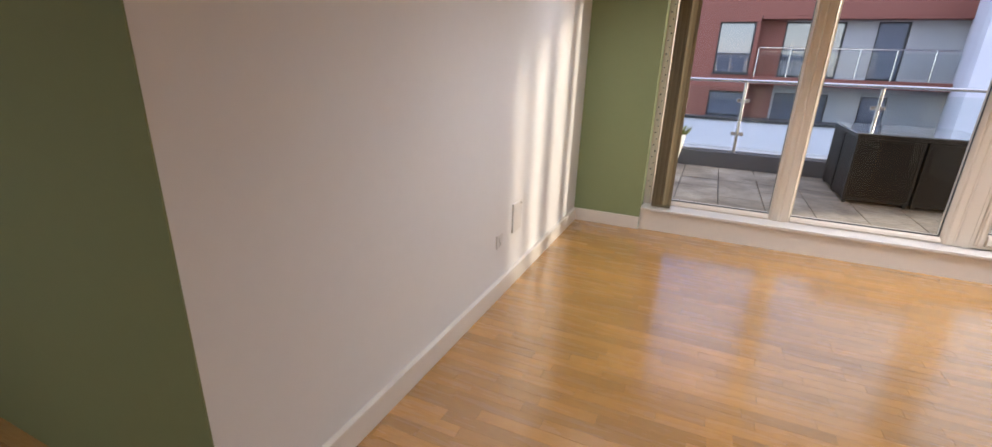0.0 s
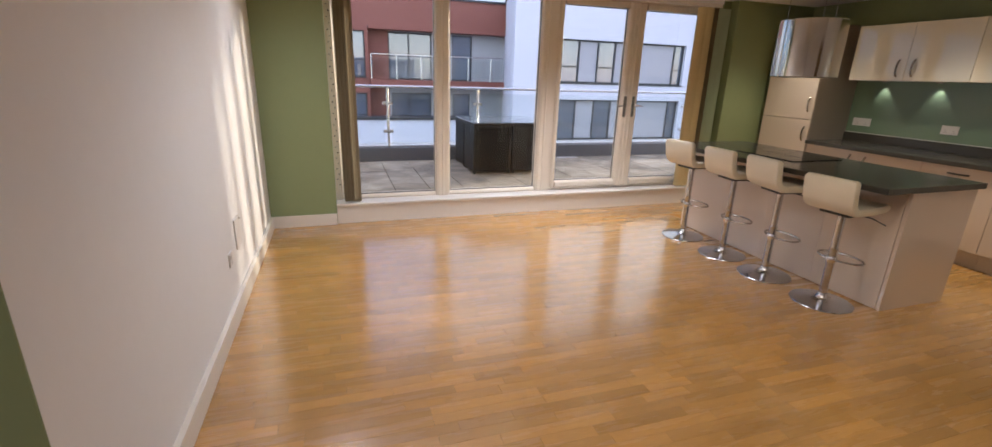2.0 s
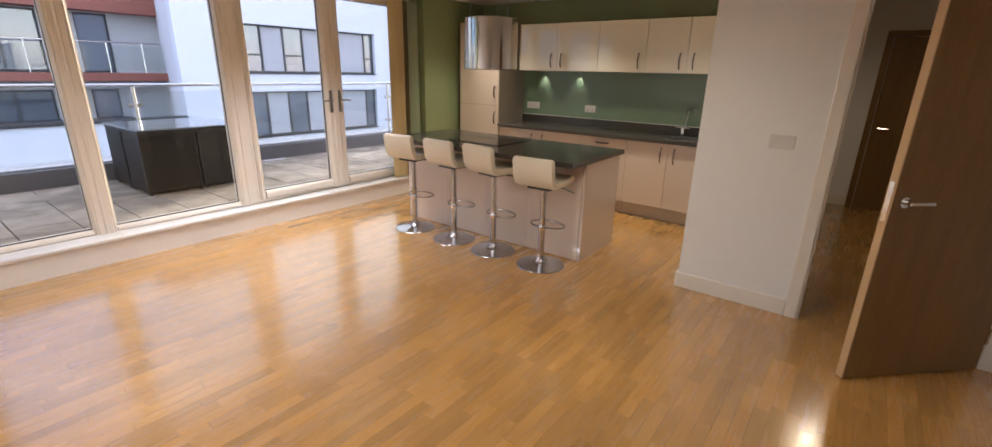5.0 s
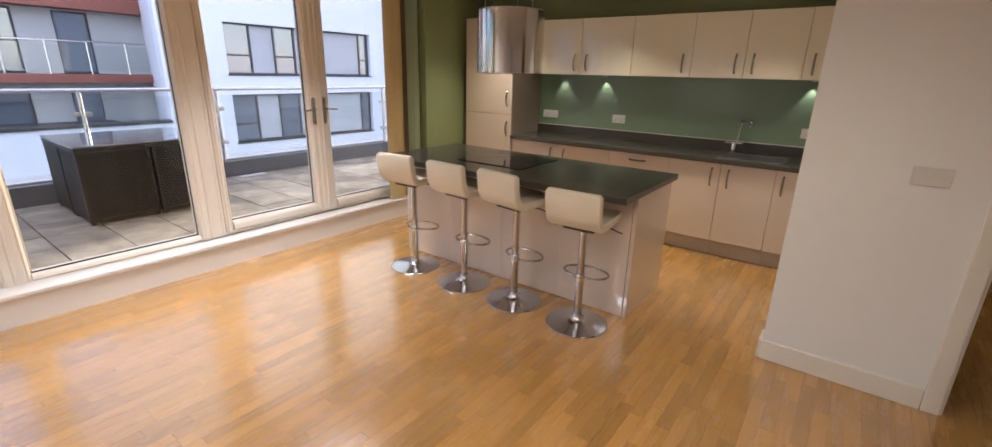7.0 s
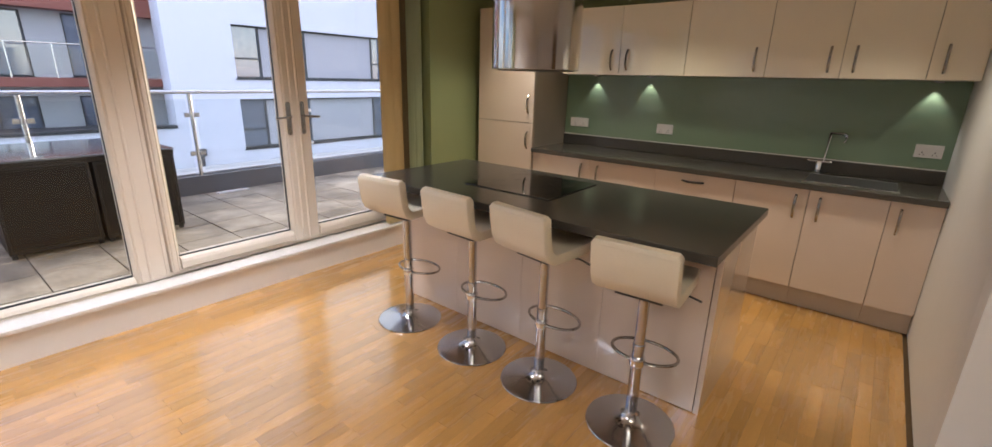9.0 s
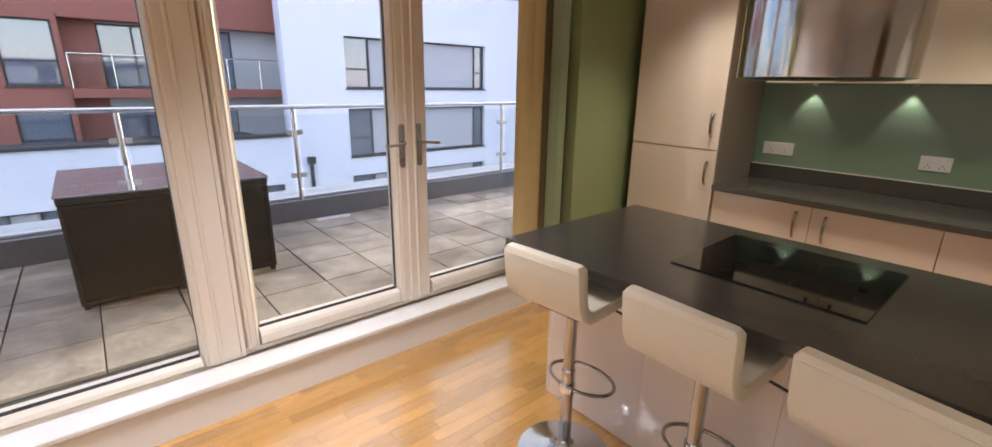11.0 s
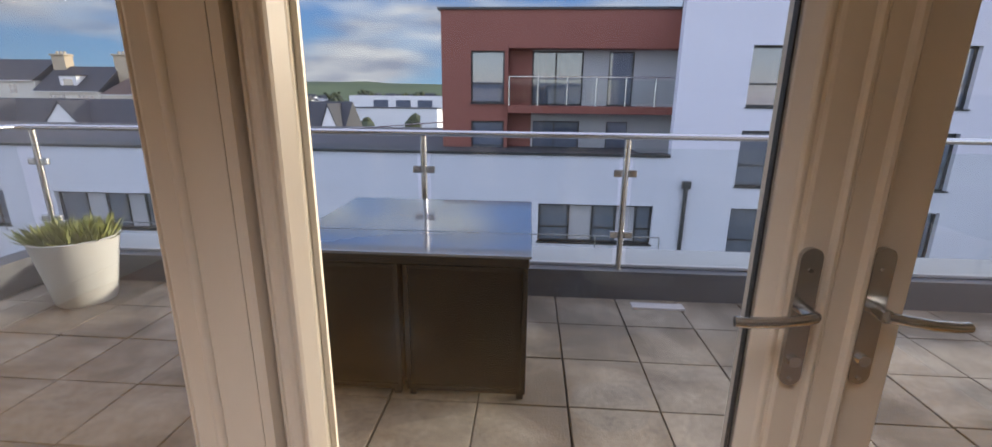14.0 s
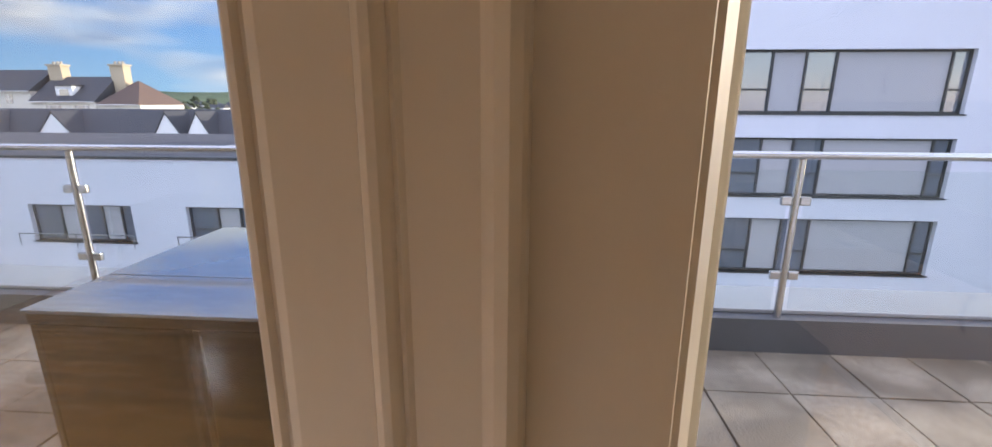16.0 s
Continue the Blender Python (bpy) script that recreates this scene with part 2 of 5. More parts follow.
M["anthracite"] = material("anthracite_frame", (0.03, 0.032, 0.036), 0.45)
M["far_glass"] = material("far_window_glass", (0.075, 0.095, 0.135), 0.04, second=(0.15, 0.175, 0.22), scale=0.6, amount=0.9, coat=1.0, coat_rough=0.02, coat_ior=2.1)
M["far_blind"] = material("far_window_blind", (0.40, 0.395, 0.425), 0.7, second=(0.36, 0.355, 0.38), scale=1, stretch=(0.2, 0.2, 14))
M["slate"] = material("slate_roof", (0.034, 0.036, 0.043), 0.6, second=(0.055, 0.057, 0.064), scale=1.4, amount=0.9)
M["felt"] = material("flat_roof_felt", (0.06, 0.058, 0.065), 0.7, second=(0.09, 0.088, 0.092), scale=0.5, amount=0.9)
M["house"] = material("house_render", (0.66, 0.62, 0.55), 0.85, second=(0.58, 0.54, 0.48), scale=0.3)
M["house_white"] = material("house_white_render", (0.74, 0.74, 0.74), 0.85, second=(0.66, 0.66, 0.67), scale=0.3)
M["brownroof"] = material("brown_tile_roof", (0.13, 0.085, 0.065), 0.8, second=(0.09, 0.06, 0.05), scale=1.2, amount=0.9)
M["stack"] = material("chimney_render", (0.46, 0.38, 0.27), 0.85)
M["grass"] = material("far_fields", (0.21, 0.25, 0.095), 0.9, second=(0.085, 0.105, 0.055), scale=0.012, amount=1.0)
M["ground"] = material("distant_ground", (0.09, 0.09, 0.085), 0.9, second=(0.06, 0.07, 0.045), scale=0.05, amount=1.0)
M["tree"] = material("far_tree_leaf", (0.045, 0.06, 0.025), 0.8, second=(0.07, 0.075, 0.035), scale=1.0, piece="island")
M["sea"] = material("pale_sea", (0.30, 0.33, 0.36), 0.25, second=(0.24, 0.27, 0.30), scale=0.02, bump=0.2, bump_scale=0.5)
M["lamp"] = glow_material("downlight_glow", (1.0, 0.82, 0.5), 3)


# ---- mesh helpers ----
def box(bm, x0, x1, y0, y1, z0, z1, bevel=0.0):
    made = bmesh.ops.create_cube(bm, size=1.0)
    vs = made["verts"]
    for v in vs:
        v.co = Vector((x0 + (v.co.x + 0.5) * (x1 - x0), y0 + (v.co.y + 0.5) * (y1 - y0), z0 + (v.co.z + 0.5) * (z1 - z0)))
    if bevel:
        edges = list({e for v in vs for e in v.link_edges})
        bmesh.ops.bevel(bm, geom=edges, offset=bevel, segments=2, profile=0.6, affect="EDGES")
    return bm


def boxed(x0, x1, y0, y1, z0, z1, bevel=0.0):
    return box(bmesh.new(), x0, x1, y0, y1, z0, z1, bevel)


def rod(bm, a, b, r, r2=None, seg=14):
    a, b = Vector(a), Vector(b)
    made = bmesh.ops.create_cone(bm, cap_ends=True, segments=seg, radius1=r, radius2=r if r2 is None else r2, depth=(b - a).length)
    turn = (b - a).to_track_quat("Z", "Y").to_matrix().to_4x4()
    bmesh.ops.transform(bm, matrix=Matrix.Translation((a + b) / 2) @ turn, verts=made["verts"])
    return bm


def lathe(bm, profile, centre=(0, 0), seg=40):
    """Turns a profile of (radius, z) round an upright axis."""
    rings = []
    for r, z in profile:
        rings.append([bm.verts.new((centre[0] + r * math.cos(2 * math.pi * k / seg), centre[1] + r * math.sin(2 * math.pi * k / seg), z)) for k in range(seg)])
    for a, b in zip(rings, rings[1:]):
        for k in range(seg):
            bm.faces.new((a[k], a[(k + 1) % seg], b[(k + 1) % seg], b[k]))
    bm.faces.new(rings[0][::-1])
    bm.faces.new(rings[-1])
    return bm


def tube(bm, points, r, seg=8, closed=False):
    """A round bar along a line of points."""
    pts = [Vector(p) for p in points]
    rings, count = [], len(pts)
    for i, p in enumerate(pts):
        before, after = pts[i - 1] if (i or closed) else p, pts[(i + 1) % count] if (i < count - 1 or closed) else p
        way = (after - before).normalized()
        side = way.cross(Vector((0, 0, 1)))
        side = side.normalized() if side.length > 1e-3 else Vector((1, 0, 0))
        up = side.cross(way)
        rings.append([bm.verts.new(p + r * (math.cos(2 * math.pi * k / seg) * side + math.sin(2 * math.pi * k / seg) * up)) for k in range(seg)])
    for i in range(count if closed else count - 1):
        a, b = rings[i], rings[(i + 1) % count]
        for k in range(seg):
            bm.faces.new((a[k], b[k], b[(k + 1) % seg], a[(k + 1) % seg]))
    if not closed:
        bm.faces.new(rings[0])
        bm.faces.new(rings[-1][::-1])
    return bm


def sheet(bm, outline, depth, place):
    """A flat outline of (u, v) given depth w; place maps (u, v, w) to the world."""
    a = [bm.verts.new(place(u, v, 0)) for u, v in outline]
    b = [bm.verts.new(place(u, v, depth)) for u, v in outline]
    bm.faces.new(a)
    bm.faces.new(b[::-1])
    for k in range(len(a)):
        j = (k + 1) % len(a)
        bm.faces.new((a[j], a[k], b[k], b[j]))
    return bm


def mesh_of(name, bm, mat, smooth=False):
    bmesh.ops.recalc_face_normals(bm, faces=bm.faces)
    data = bpy.data.meshes.new(name)
    bm.to_mesh(data)
    bm.free()
    data.materials.append(mat)
    if smooth:
        data.shade_smooth()
        data.set_sharp_from_angle(angle=radians(38))
    return data


def part(name, bm, mat, parent, label="", smooth=False):
    ob = new(name, mesh_of(name, bm, mat, smooth))
    ob.parent = parent
    if label:
        ob["label"] = label
    return ob


def thing(name, at, label, category, group="", turn=0.0):
    ob = new(name)
    ob.empty_display_size = 0.1
    ob.matrix_world = pose(*at, 0, 0, turn)
    return tagged(ob, label, category, group)


def solid(name, bm, mat, label, category, smooth=False, group=""):
    """A thing that is one mesh."""
    return tagged(new(name, mesh_of(name, bm, mat, smooth)), label, category, group)


def structure(name, bm, mat, label, category, smooth=False):
    return tagged(new(name, mesh_of(name, bm, mat, smooth)), label, category, kind="structure")


def setting(name, label, category):
    return tagged(new(name), label, category, kind="structure")


# ---- the room's shell ----
structure("floor", boxed(-3.4, 7.3, -2.3, 5.30, -0.2, -0.012), M["gap"], "dark sub-floor under varnished oak strips", "floor")
structure("ceiling", boxed(-3.4, 7.3, -2.3, 5.30, CEIL, CEIL + 0.2), M["ceiling"], "plain white painted ceiling", "ceiling")
structure("wall_west", boxed(-3.20, -1.03, 1.372, 5.50, 0, CEIL), M["wall"], "white painted wall with sun patch by the window", "wall")
structure("wall_west_return", boxed(-3.20, -1.0305, 1.367, 1.3715, 0, CEIL), M["green"], "dark sage green painted wall end", "wall")
structure("wall_far_west", boxed(-3.40, -3.202, -2.3, 1.35, 0, CEIL), M["wall"], "white painted wall closing the room", "wall")
structure("wall_south", boxed(-3.40, 3.27, -2.5, -2.302, 0, CEIL), M["wall"], "white painted wall behind the walk", "wall")
structure("pier_west", boxed(-1.028, -0.41, 5.12, 5.50, 0, CEIL), M["green"], "sage green painted pier beside the window", "wall")
structure("pier_east", boxed(4.24, 5.42, 5.12, 5.50, 0, CEIL), M["green"], "sage green painted pier beside the kitchen", "wall")
structure("reveal_east", boxed(4.06, 4.237, 5.24, 5.50, 0, CEIL), M["green"], "sage green painted window reveal", "wall")
structure("window_head", boxed(-0.408, 4.058, 5.16, 5.50, 2.385, CEIL), M["wall"], "white painted lintel over the window", "wall")
structure("sill_wall", boxed(-0.408, 4.236, 5.14, 5.50, 0, 0.185), M["trim"], "white painted upstand below the long window sill", "wall")
structure("window_sill", boxed(-0.408, 4.058, 5.115, 5.27, 0.187, 0.213, 0.006), M["sill"], "white painted sill board with rounded front edge", "sill")
structure("wall_east", boxed(5.42, 5.62, 1.29, 5.50, 0, CEIL), M["green"], "sage green painted kitchen wall", "wall")
structure("wall_kitchen_end", boxed(3.392, 5.418, 1.29, 1.41, 0, CEIL), M["wall"], "white painted partition closing the kitchen", "wall")
JAMB_A, JAMB_B = -0.30, 0.615
bm = bmesh.new()
box(bm, 3.27, 3.39, JAMB_B, 1.41, 0, CEIL)
box(bm, 3.27, 3.39, -2.3, JAMB_A, 0, CEIL)
box(bm, 3.27, 3.39, JAMB_A + 0.002, JAMB_B - 0.002, 2.09, CEIL)
structure("wall_hall", bm, M["wall"], "white painted partition with a doorway to the hall", "wall")
structure("wall_hall_north", boxed(5.622, 7.3, 1.29, 1.41, 0, CEIL), M["wall"], "white painted hall wall", "wall")
structure("wall_hall_end", boxed(7.18, 7.3, -2.3, 1.288, 0, CEIL), M["wall"], "white painted end wall of the hall", "wall")
structure("wall_hall_south", boxed(3.392, 7.178, -2.5, -2.302, 0, CEIL), M["wall"], "white painted hall wall", "wall")
# Out-of-view slab, added so that the low sun is cut off above the doors.
structure("sun_stop_eaves", boxed(-3.4, 7.3, 5.502, 6.42, 2.52, 2.72), M["render"], "unseen white slab added over the terrace doors to cut the sun", "roof")


def skirting(name, x0, x1, y0, y1):
    bm = bmesh.new()
    box(bm, x0, x1, y0, y1, 0, 0.118, 0.005)
    structure(name, bm, M["trim"], "white painted skirting board", "baseboard")


skirting("baseboard_west", -1.03, -1.002, 1.374, 5.100)
skirting("baseboard_pier", -1.028, -0.41, 5.102, 5.12)
skirting("baseboard_hall", 3.252, 3.27, 0.68, 1.412)
skirting("baseboard_hall_return", 3.254, 3.41, 1.412, 1.428)
skirting("baseboard_hall_south", 3.252, 3.27, -2.3, -0.372)
skirting("baseboard_hall_end", 7.162, 7.18, -2.3, 1.28)

# Doorway lining and architrave.
bm = bmesh.new()
for y0, y1 in ((JAMB_B - 0.025, JAMB_B - 0.001), (JAMB_A + 0.001, JAMB_A + 0.025)):
    box(bm, 3.262, 3.398, y0, y1, 0, 2.075, 0.003)
box(bm, 3.262, 3.398, JAMB_A + 0.026, JAMB_B - 0.026, 2.05, 2.075, 0.003)
structure("door_lining", bm, M["trim"], "white painted door lining", "door frame")
bm = bmesh.new()
for xs in ((3.250, 3.269), (3.391, 3.410)):
    for y0, y1 in ((JAMB_B - 0.012, JAMB_B + 0.062), (JAMB_A - 0.062, JAMB_A + 0.012)):
        box(bm, *xs, y0, y1, 0, 2.062, 0.005)
    box(bm, *xs, JAMB_A - 0.062, JAMB_B + 0.062, 2.063, 2.135, 0.005)
structure("architrave", bm, M["trim"], "white painted architrave round the doorway", "trim")


# ---- windows and doors ----
GLASS_Y = 5.344


def glazing(name, x0, x1, z0, z1, parent):
    part("pane", boxed(x0, x1, GLASS_Y - 0.004, GLASS_Y + 0.004, z0, z1), M["pane"], parent, "clear glass pane")
    bm = bmesh.new()
    g = 0.005
    # Black strip down the right edge: gasket together with the reveal's painted shade.
    box(bm, x1 - 0.003, x1, GLASS_Y + 0.005, GLASS_Y + 0.020, z0 + g, z1 - g)
    for y0, y1 in ((GLASS_Y - 0.012, GLASS_Y - 0.005), (GLASS_Y + 0.005, GLASS_Y + 0.012)):
        box(bm, x0 + g, x1 - 0.004, y0, y1, z0, z0 + g)
        box(bm, x0 + g, x1 - 0.004, y0, y1, z1 - g, z1)
    part("gasket_and_shade", bm, M["gasket_and_shade"], parent, "black rubber glazing gasket, with the reveal's shade as a black strip")
    part("glazing_bead", boxed(x0 + 0.0005, x0 + 0.013, GLASS_Y + 0.006, GLASS_Y + 0.016, z0, z1, 0.002), M["frame"], parent, "pale outer glazing bead")


def stile(bm, x0, x1, z0, z1, left=True, right=True, y0=5.285, y1=5.40):
    """An upright with stepped, rounded mouldings on its room side."""
    w = x1 - x0
    prof = [(0.0, 0.044), (0.012, 0.012), (0.016, 0.007), (0.020, 0.006), (0.022, 0.010), (0.026, 0.010), (0.028, 0.003), (0.034, 0.0)]
    lead = [(x0 + u, y0 + v) for u, v in prof] if left else [(x0, y0)]
    tail = [(x1 - u, y0 + v) for u, v in reversed(prof)] if right else [(x1, y0)]
    outline = [(x0, y1)] + lead + tail + [(x1, y1)]
    sheet(bm, outline, z1 - z0, lambda u, v, d: (u, v, z0 + d))


def bar(bm, x0, x1, z0, z1, y0=5.29, y1=5.40):
    sheet(bm, [(y1, z0), (y0 + 0.012, z0), (y0, z0 + 0.012), (y0, z1 - 0.030), (y0 + 0.010, z1 - 0.012), (y0 + 0.034, z1), (y1, z1)],
          x1 - x0, lambda u, v, d: (x0 + d, u, v))


win = setting("window_1", "cream moulded fixed glazing beside terrace doors", "window")
HEAD = 2.385
bm = bmesh.new()
stile(bm, -0.408, -0.33, 0.213, HEAD, left=False)
stile(bm, 0.646, 0.805, 0.213, HEAD)
stile(bm, 1.826, 1.99, 0.213, HEAD, right=False)
bar(bm, -0.33, 0.646, 0.213, 0.258)
bar(bm, 0.805, 1.826, 0.213, 0.258)
for x0, x1 in ((-0.33, 0.646), (0.805, 1.826)):
    box(bm, x0, x1, 5.295, 5.40, 2.315, HEAD, 0.004)
part("window_frame", bm, M["frame"], win, "cream painted frame with stepped mouldings")
bm = bmesh.new()
tube(bm, [(0.7255, 5.288, 0.22), (0.7255, 5.288, HEAD - 0.01)], 0.012, 10)
tube(bm, [(1.905, 5.286, 0.22), (1.905, 5.286, HEAD - 0.01)], 0.010, 10)
part("cover_bead", bm, M["frame"], win, "rounded cover bead", True)
glazing("pane", -0.33, 0.646, 0.258, 2.315, win)
glazing("pane", 0.805, 1.826, 0.258, 2.315, win)

french = setting("door_frame_1", "cream moulded frame of the terrace doors", "door frame")
bm = bmesh.new()
stile(bm, 1.992, 2.012, 0.213, HEAD, False, False)
box(bm, 4.001, 4.058, 5.285, 5.40, 0.213, HEAD, 0.006)
box(bm, 2.012, 4.001, 5.285, 5.40, 2.345, HEAD, 0.004)
box(bm, 2.012, 4.001, 5.30, 5.42, 0.213, 0.236, 0.004)
part("frame", bm, M["frame"], french)


def lever(side, x, parent, back):
    """Backplate, cylinder and curved lever; side -1 points to lower x."""
    z = 1.208
    bm = bmesh.new()
    outline = []
    for k in range(13):
        a = math.pi * k / 12
        outline.append((x + 0.017 * math.cos(a), z + 0.095 + 0.017 * math.sin(a)))
    for k in range(13):
        a = math.pi + math.pi * k / 12
        outline.append((x + 0.017 * math.cos(a), z - 0.115 + 0.017 * math.sin(a)))
    sheet(bm, outline, 0.010, lambda u, v, d: (u, back - d, v))
    handle = part("door_handle", bm, M["steel"], parent, "brushed steel lever handle on a long plate")
    bm = bmesh.new()
    rod(bm, (x, back - 0.009, z + 0.008), (x, back - 0.042, z + 0.008), 0.011)
    tube(bm, [(x, back - 0.042, z + 0.008), (x + side * 0.02, back - 0.049, z + 0.007), (x + side * 0.06, back - 0.051, z + 0.002), (x + side * 0.10, back - 0.047, z - 0.002), (x + side * 0.120, back - 0.044, z - 0.002)], 0.009, 10)
    part("lever", bm, M["steel"], handle, "", True)
    bm = bmesh.new()
    rod(bm, (x, back - 0.010, z - 0.085), (x, back - 0.017, z - 0.085), 0.010)
    for dz in (0.075, -0.120):
        rod(bm, (x, back - 0.010, z + dz), (x, back - 0.012, z + dz), 0.004, seg=8)
    part("lock_cylinder", bm, M["chrome"], handle, "", True)


def leaf(name, x0, x1, g0, g1, handle_x, side, kind):
    """One glazed leaf: outer edges x0, x1, glass from g0 to g1; the master leaf carries the cover strip of the meeting stiles."""
    door = setting(name, "closed cream glazed terrace door with steel lever handle", "door")
    bm = bmesh.new()
    if kind == "plain":
        stile(bm, x0, g0, 0.238, 2.343, y0=5.288, y1=5.385)
        stile(bm, g1, x1, 0.238, 2.343, right=False, y0=5.290, y1=5.385)
    else:
        outline = [(x0, 5.385), (x0, 5.2895), (x0 + 0.002, 5.285), (x0 + 0.006, 5.281), (x0 + 0.010, 5.2815), (x0 + 0.013, 5.285), (x0 + 0.0145, 5.288), (x0 + 0.017, 5.2865), (x0 + 0.0195, 5.289),
                   (x0 + 0.051, 5.2895), (x0 + 0.053, 5.286), (x0 + 0.057, 5.281), (x0 + 0.063, 5.280), (x0 + 0.068, 5.284), (x0 + 0.070, 5.290), (x0 + 0.0715, 5.306),
                   (g0 - 0.020, 5.303), (g0 - 0.018, 5.307), (g0 - 0.014, 5.308), (g0, 5.332), (g0, 5.385)]
        sheet(bm, outline, 2.105, lambda u, v, d: (u, v, 0.238 + d))
        stile(bm, g1, x1, 0.238, 2.343, y0=5.288, y1=5.385)
    bar(bm, g0, g1, 0.238, 0.322)
    box(bm, g0, g1, 5.295, 5.385, 2.275, 2.343, 0.004)
    part("sash", bm, M["frame"], door, "cream painted moulded sash")
    glazing("pane", g0, g1, 0.322, 2.275, door)
    lever(side, handle_x, door, 5.290 if kind == "plain" else 5.303)


leaf("door_1", 2.013, 2.9647, 2.091, 2.892, 2.938, -1, "plain")
leaf("door_2", 2.965, 3.999, 3.128, 3.925, 3.057, 1, "master")


def blind(name, at, xs, mat, label, turn, z0, z1=2.36):
    """A stack of upright fabric slats drawn together under a headrail."""
    b = thing(name, (at[0], at[1], z0), label, "blind")
    for k, x in enumerate(xs):
        wave = radians(turn + 9 * math.sin(k * 2.1))
        bm = bmesh.new()
        w, d = 0.044, 0.0012
        pts = [(-w, 0), (-w * 0.4, 0.006), (w * 0.4, 0.006), (w, 0)]
        loop = pts + [(u, v - 2 * d) for u, v in reversed(pts)]
        ca, sa = math.cos(wave), math.sin(wave)
        sheet(bm, [(x - at[0] + u * ca - v * sa, u * sa + v * ca) for u, v in loop], z1 - z0 - 0.03, lambda u, v, dd: (u, v, 0.012 + dd))
        slat = part("slat", bm, mat, b)
        bm = boxed(x - at[0] - 0.9 * w * abs(ca) - 0.003, x - at[0] + 0.9 * w * abs(ca) + 0.003, -w * abs(sa) - 0.002, w * abs(sa) + 0.002, 0.0, 0.014)
        part("bottom_weight", bm, mat, slat)
    return b


blind("vertical_blind", (-0.22, 5.19), [-0.285 + 0.013 * k for k in range(8)], M["blind"], "drawn-back vertical blind slats hanging by the window, in the shaded olive tone", 28, 0.225)
blind("vertical_blind", (3.84, 5.175), [3.765, 3.80, 3.835, 3.87, 3.90], M["blind_lit_gold"], "drawn-back vertical blind slats hanging by the window, in the lit golden tone", 148, 0.225)
blind("vertical_blind", (3.96, 5.185), [3.945, 3.962, 3.979, 3.996], M["blind"], "drawn-back vertical blind slats behind golden ones, in the shaded olive tone", 70, 0.225)
curtain = thing("curtain", (4.11, 5.205, 0.225), "pale green drawn curtain hanging in narrow folds", "curtain")
bm = bmesh.new()
front, behind = [], []
for k in range(49):
    u = k / 48
    x, y = -0.095 + 0.19 * u, 0.014 * math.sin(u * 2 * math.pi * 6) + 0.004 * math.sin(u * 17)
    front.append((x, y - 0.001))
    behind.append((x, y + 0.001))
sheet(bm, front + behind[::-1], 2.12, lambda u, v, d: (u, v, d))
part("fabric", bm, M["sheer"], curtain, "", True)
bm = boxed(-0.40, 4.05, 5.165, 5.215, 2.345, 2.383, 0.004)
solid("blind_headrail", bm, M["trim"], "slim white headrail under the window lintel", "rail")

chain = thing("blind_chain", (-0.372, 5.235, 0.34), "dark beaded control chain hanging beside the blind", "chain")
bead_mat = M["anthracite"]
bm = bmesh.new()
for cord in (-0.009, 0.009):
    tube(bm, [(cord, 0, 0.02), (cord, 0, 2.0)], 0.0012, 5)
tube(bm, [(-0.009, 0, 0.02), (-0.006, 0, 0.006), (0, 0, 0.0), (0.006, 0, 0.006), (0.009, 0, 0.02)], 0.0012, 5)
part("cord", bm, M["plate"], chain, "thin pale cord")
for k in range(34):
    bm = bmesh.new()
    made = bmesh.ops.create_icosphere(bm, subdivisions=1, radius=0.006 + 0.002 * (k % 3 == 0))
    bmesh.ops.translate(bm, verts=bm.verts, vec=(-0.009 if k % 2 else 0.009, 0, 0.05 + 0.055 * k))
    part("bead", bm, bead_mat, chain, "", True)

# The room's inner door, standing open into the room.
door = thing("door", (3.235, JAMB_A + 0.035, 0.0), "open dark walnut veneer door with pale oak edge", "door", turn=math.degrees(math.atan2(0.605, -0.60)))
part("leaf", boxed(0.0, 0.835, -0.020, 0.020, 0.008, 2.045, 0.002), M["door_wood"], door)
part("edge_lipping", boxed(0.8352, 0.843, -0.0205, 0.0205, 0.008, 2.045, 0.001), M["lipping"], door, "pale oak lipping")
for s in (-1, 1):
    bm = bmesh.new()
    rod(bm, (0.775, s * 0.020, 1.0), (0.775, s * 0.029, 1.0), 0.026)
    rod(bm, (0.775, s * 0.028, 1.0), (0.775, s * 0.062, 1.0), 0.010)
    tube(bm, [(0.775, s * 0.060, 1.0), (0.74, s * 0.064, 1.0), (0.655, s * 0.062, 1.0)], 0.010, 10)
    part("lever_handle", bm, M["chrome"], door, "chrome lever on a round rose", True)
part("latch_plate", boxed(0.8431, 0.845, -0.012, 0.012, 0.90, 1.10), M["chrome"], door, "chrome latch plate")
for z in (0.22, 1.02, 1.82):
    part("hinge", rod(bmesh.new(), (-0.008, 0.022, z - 0.05), (-0.008, 0.022, z + 0.05), 0.007), M["steel"], door, "steel butt hinge")

hall_door = thing("door", (7.178, 0.02, 0.0), "closed dark walnut veneer door in the hall's end wall", "door", turn=90)
part("leaf", boxed(-0.40, 0.40, 0.0, 0.02, 0.0, 2.03, 0.002), M["door_wood"], hall_door)
bm = bmesh.new()
for x0, x1, z0, z1 in ((-0.47, -0.405, 0, 2.035), (0.405, 0.47, 0, 2.035), (-0.47, 0.47, 2.036, 2.10)):
    box(bm, x0, x1, 0.0, 0.022, z0, z1, 0.003)
part("frame", bm, M["door_wood"], hall_door)
bm = bmesh.new()
rod(bm, (0.34, 0.02, 1.0), (0.34, 0.06, 1.0), 0.012)
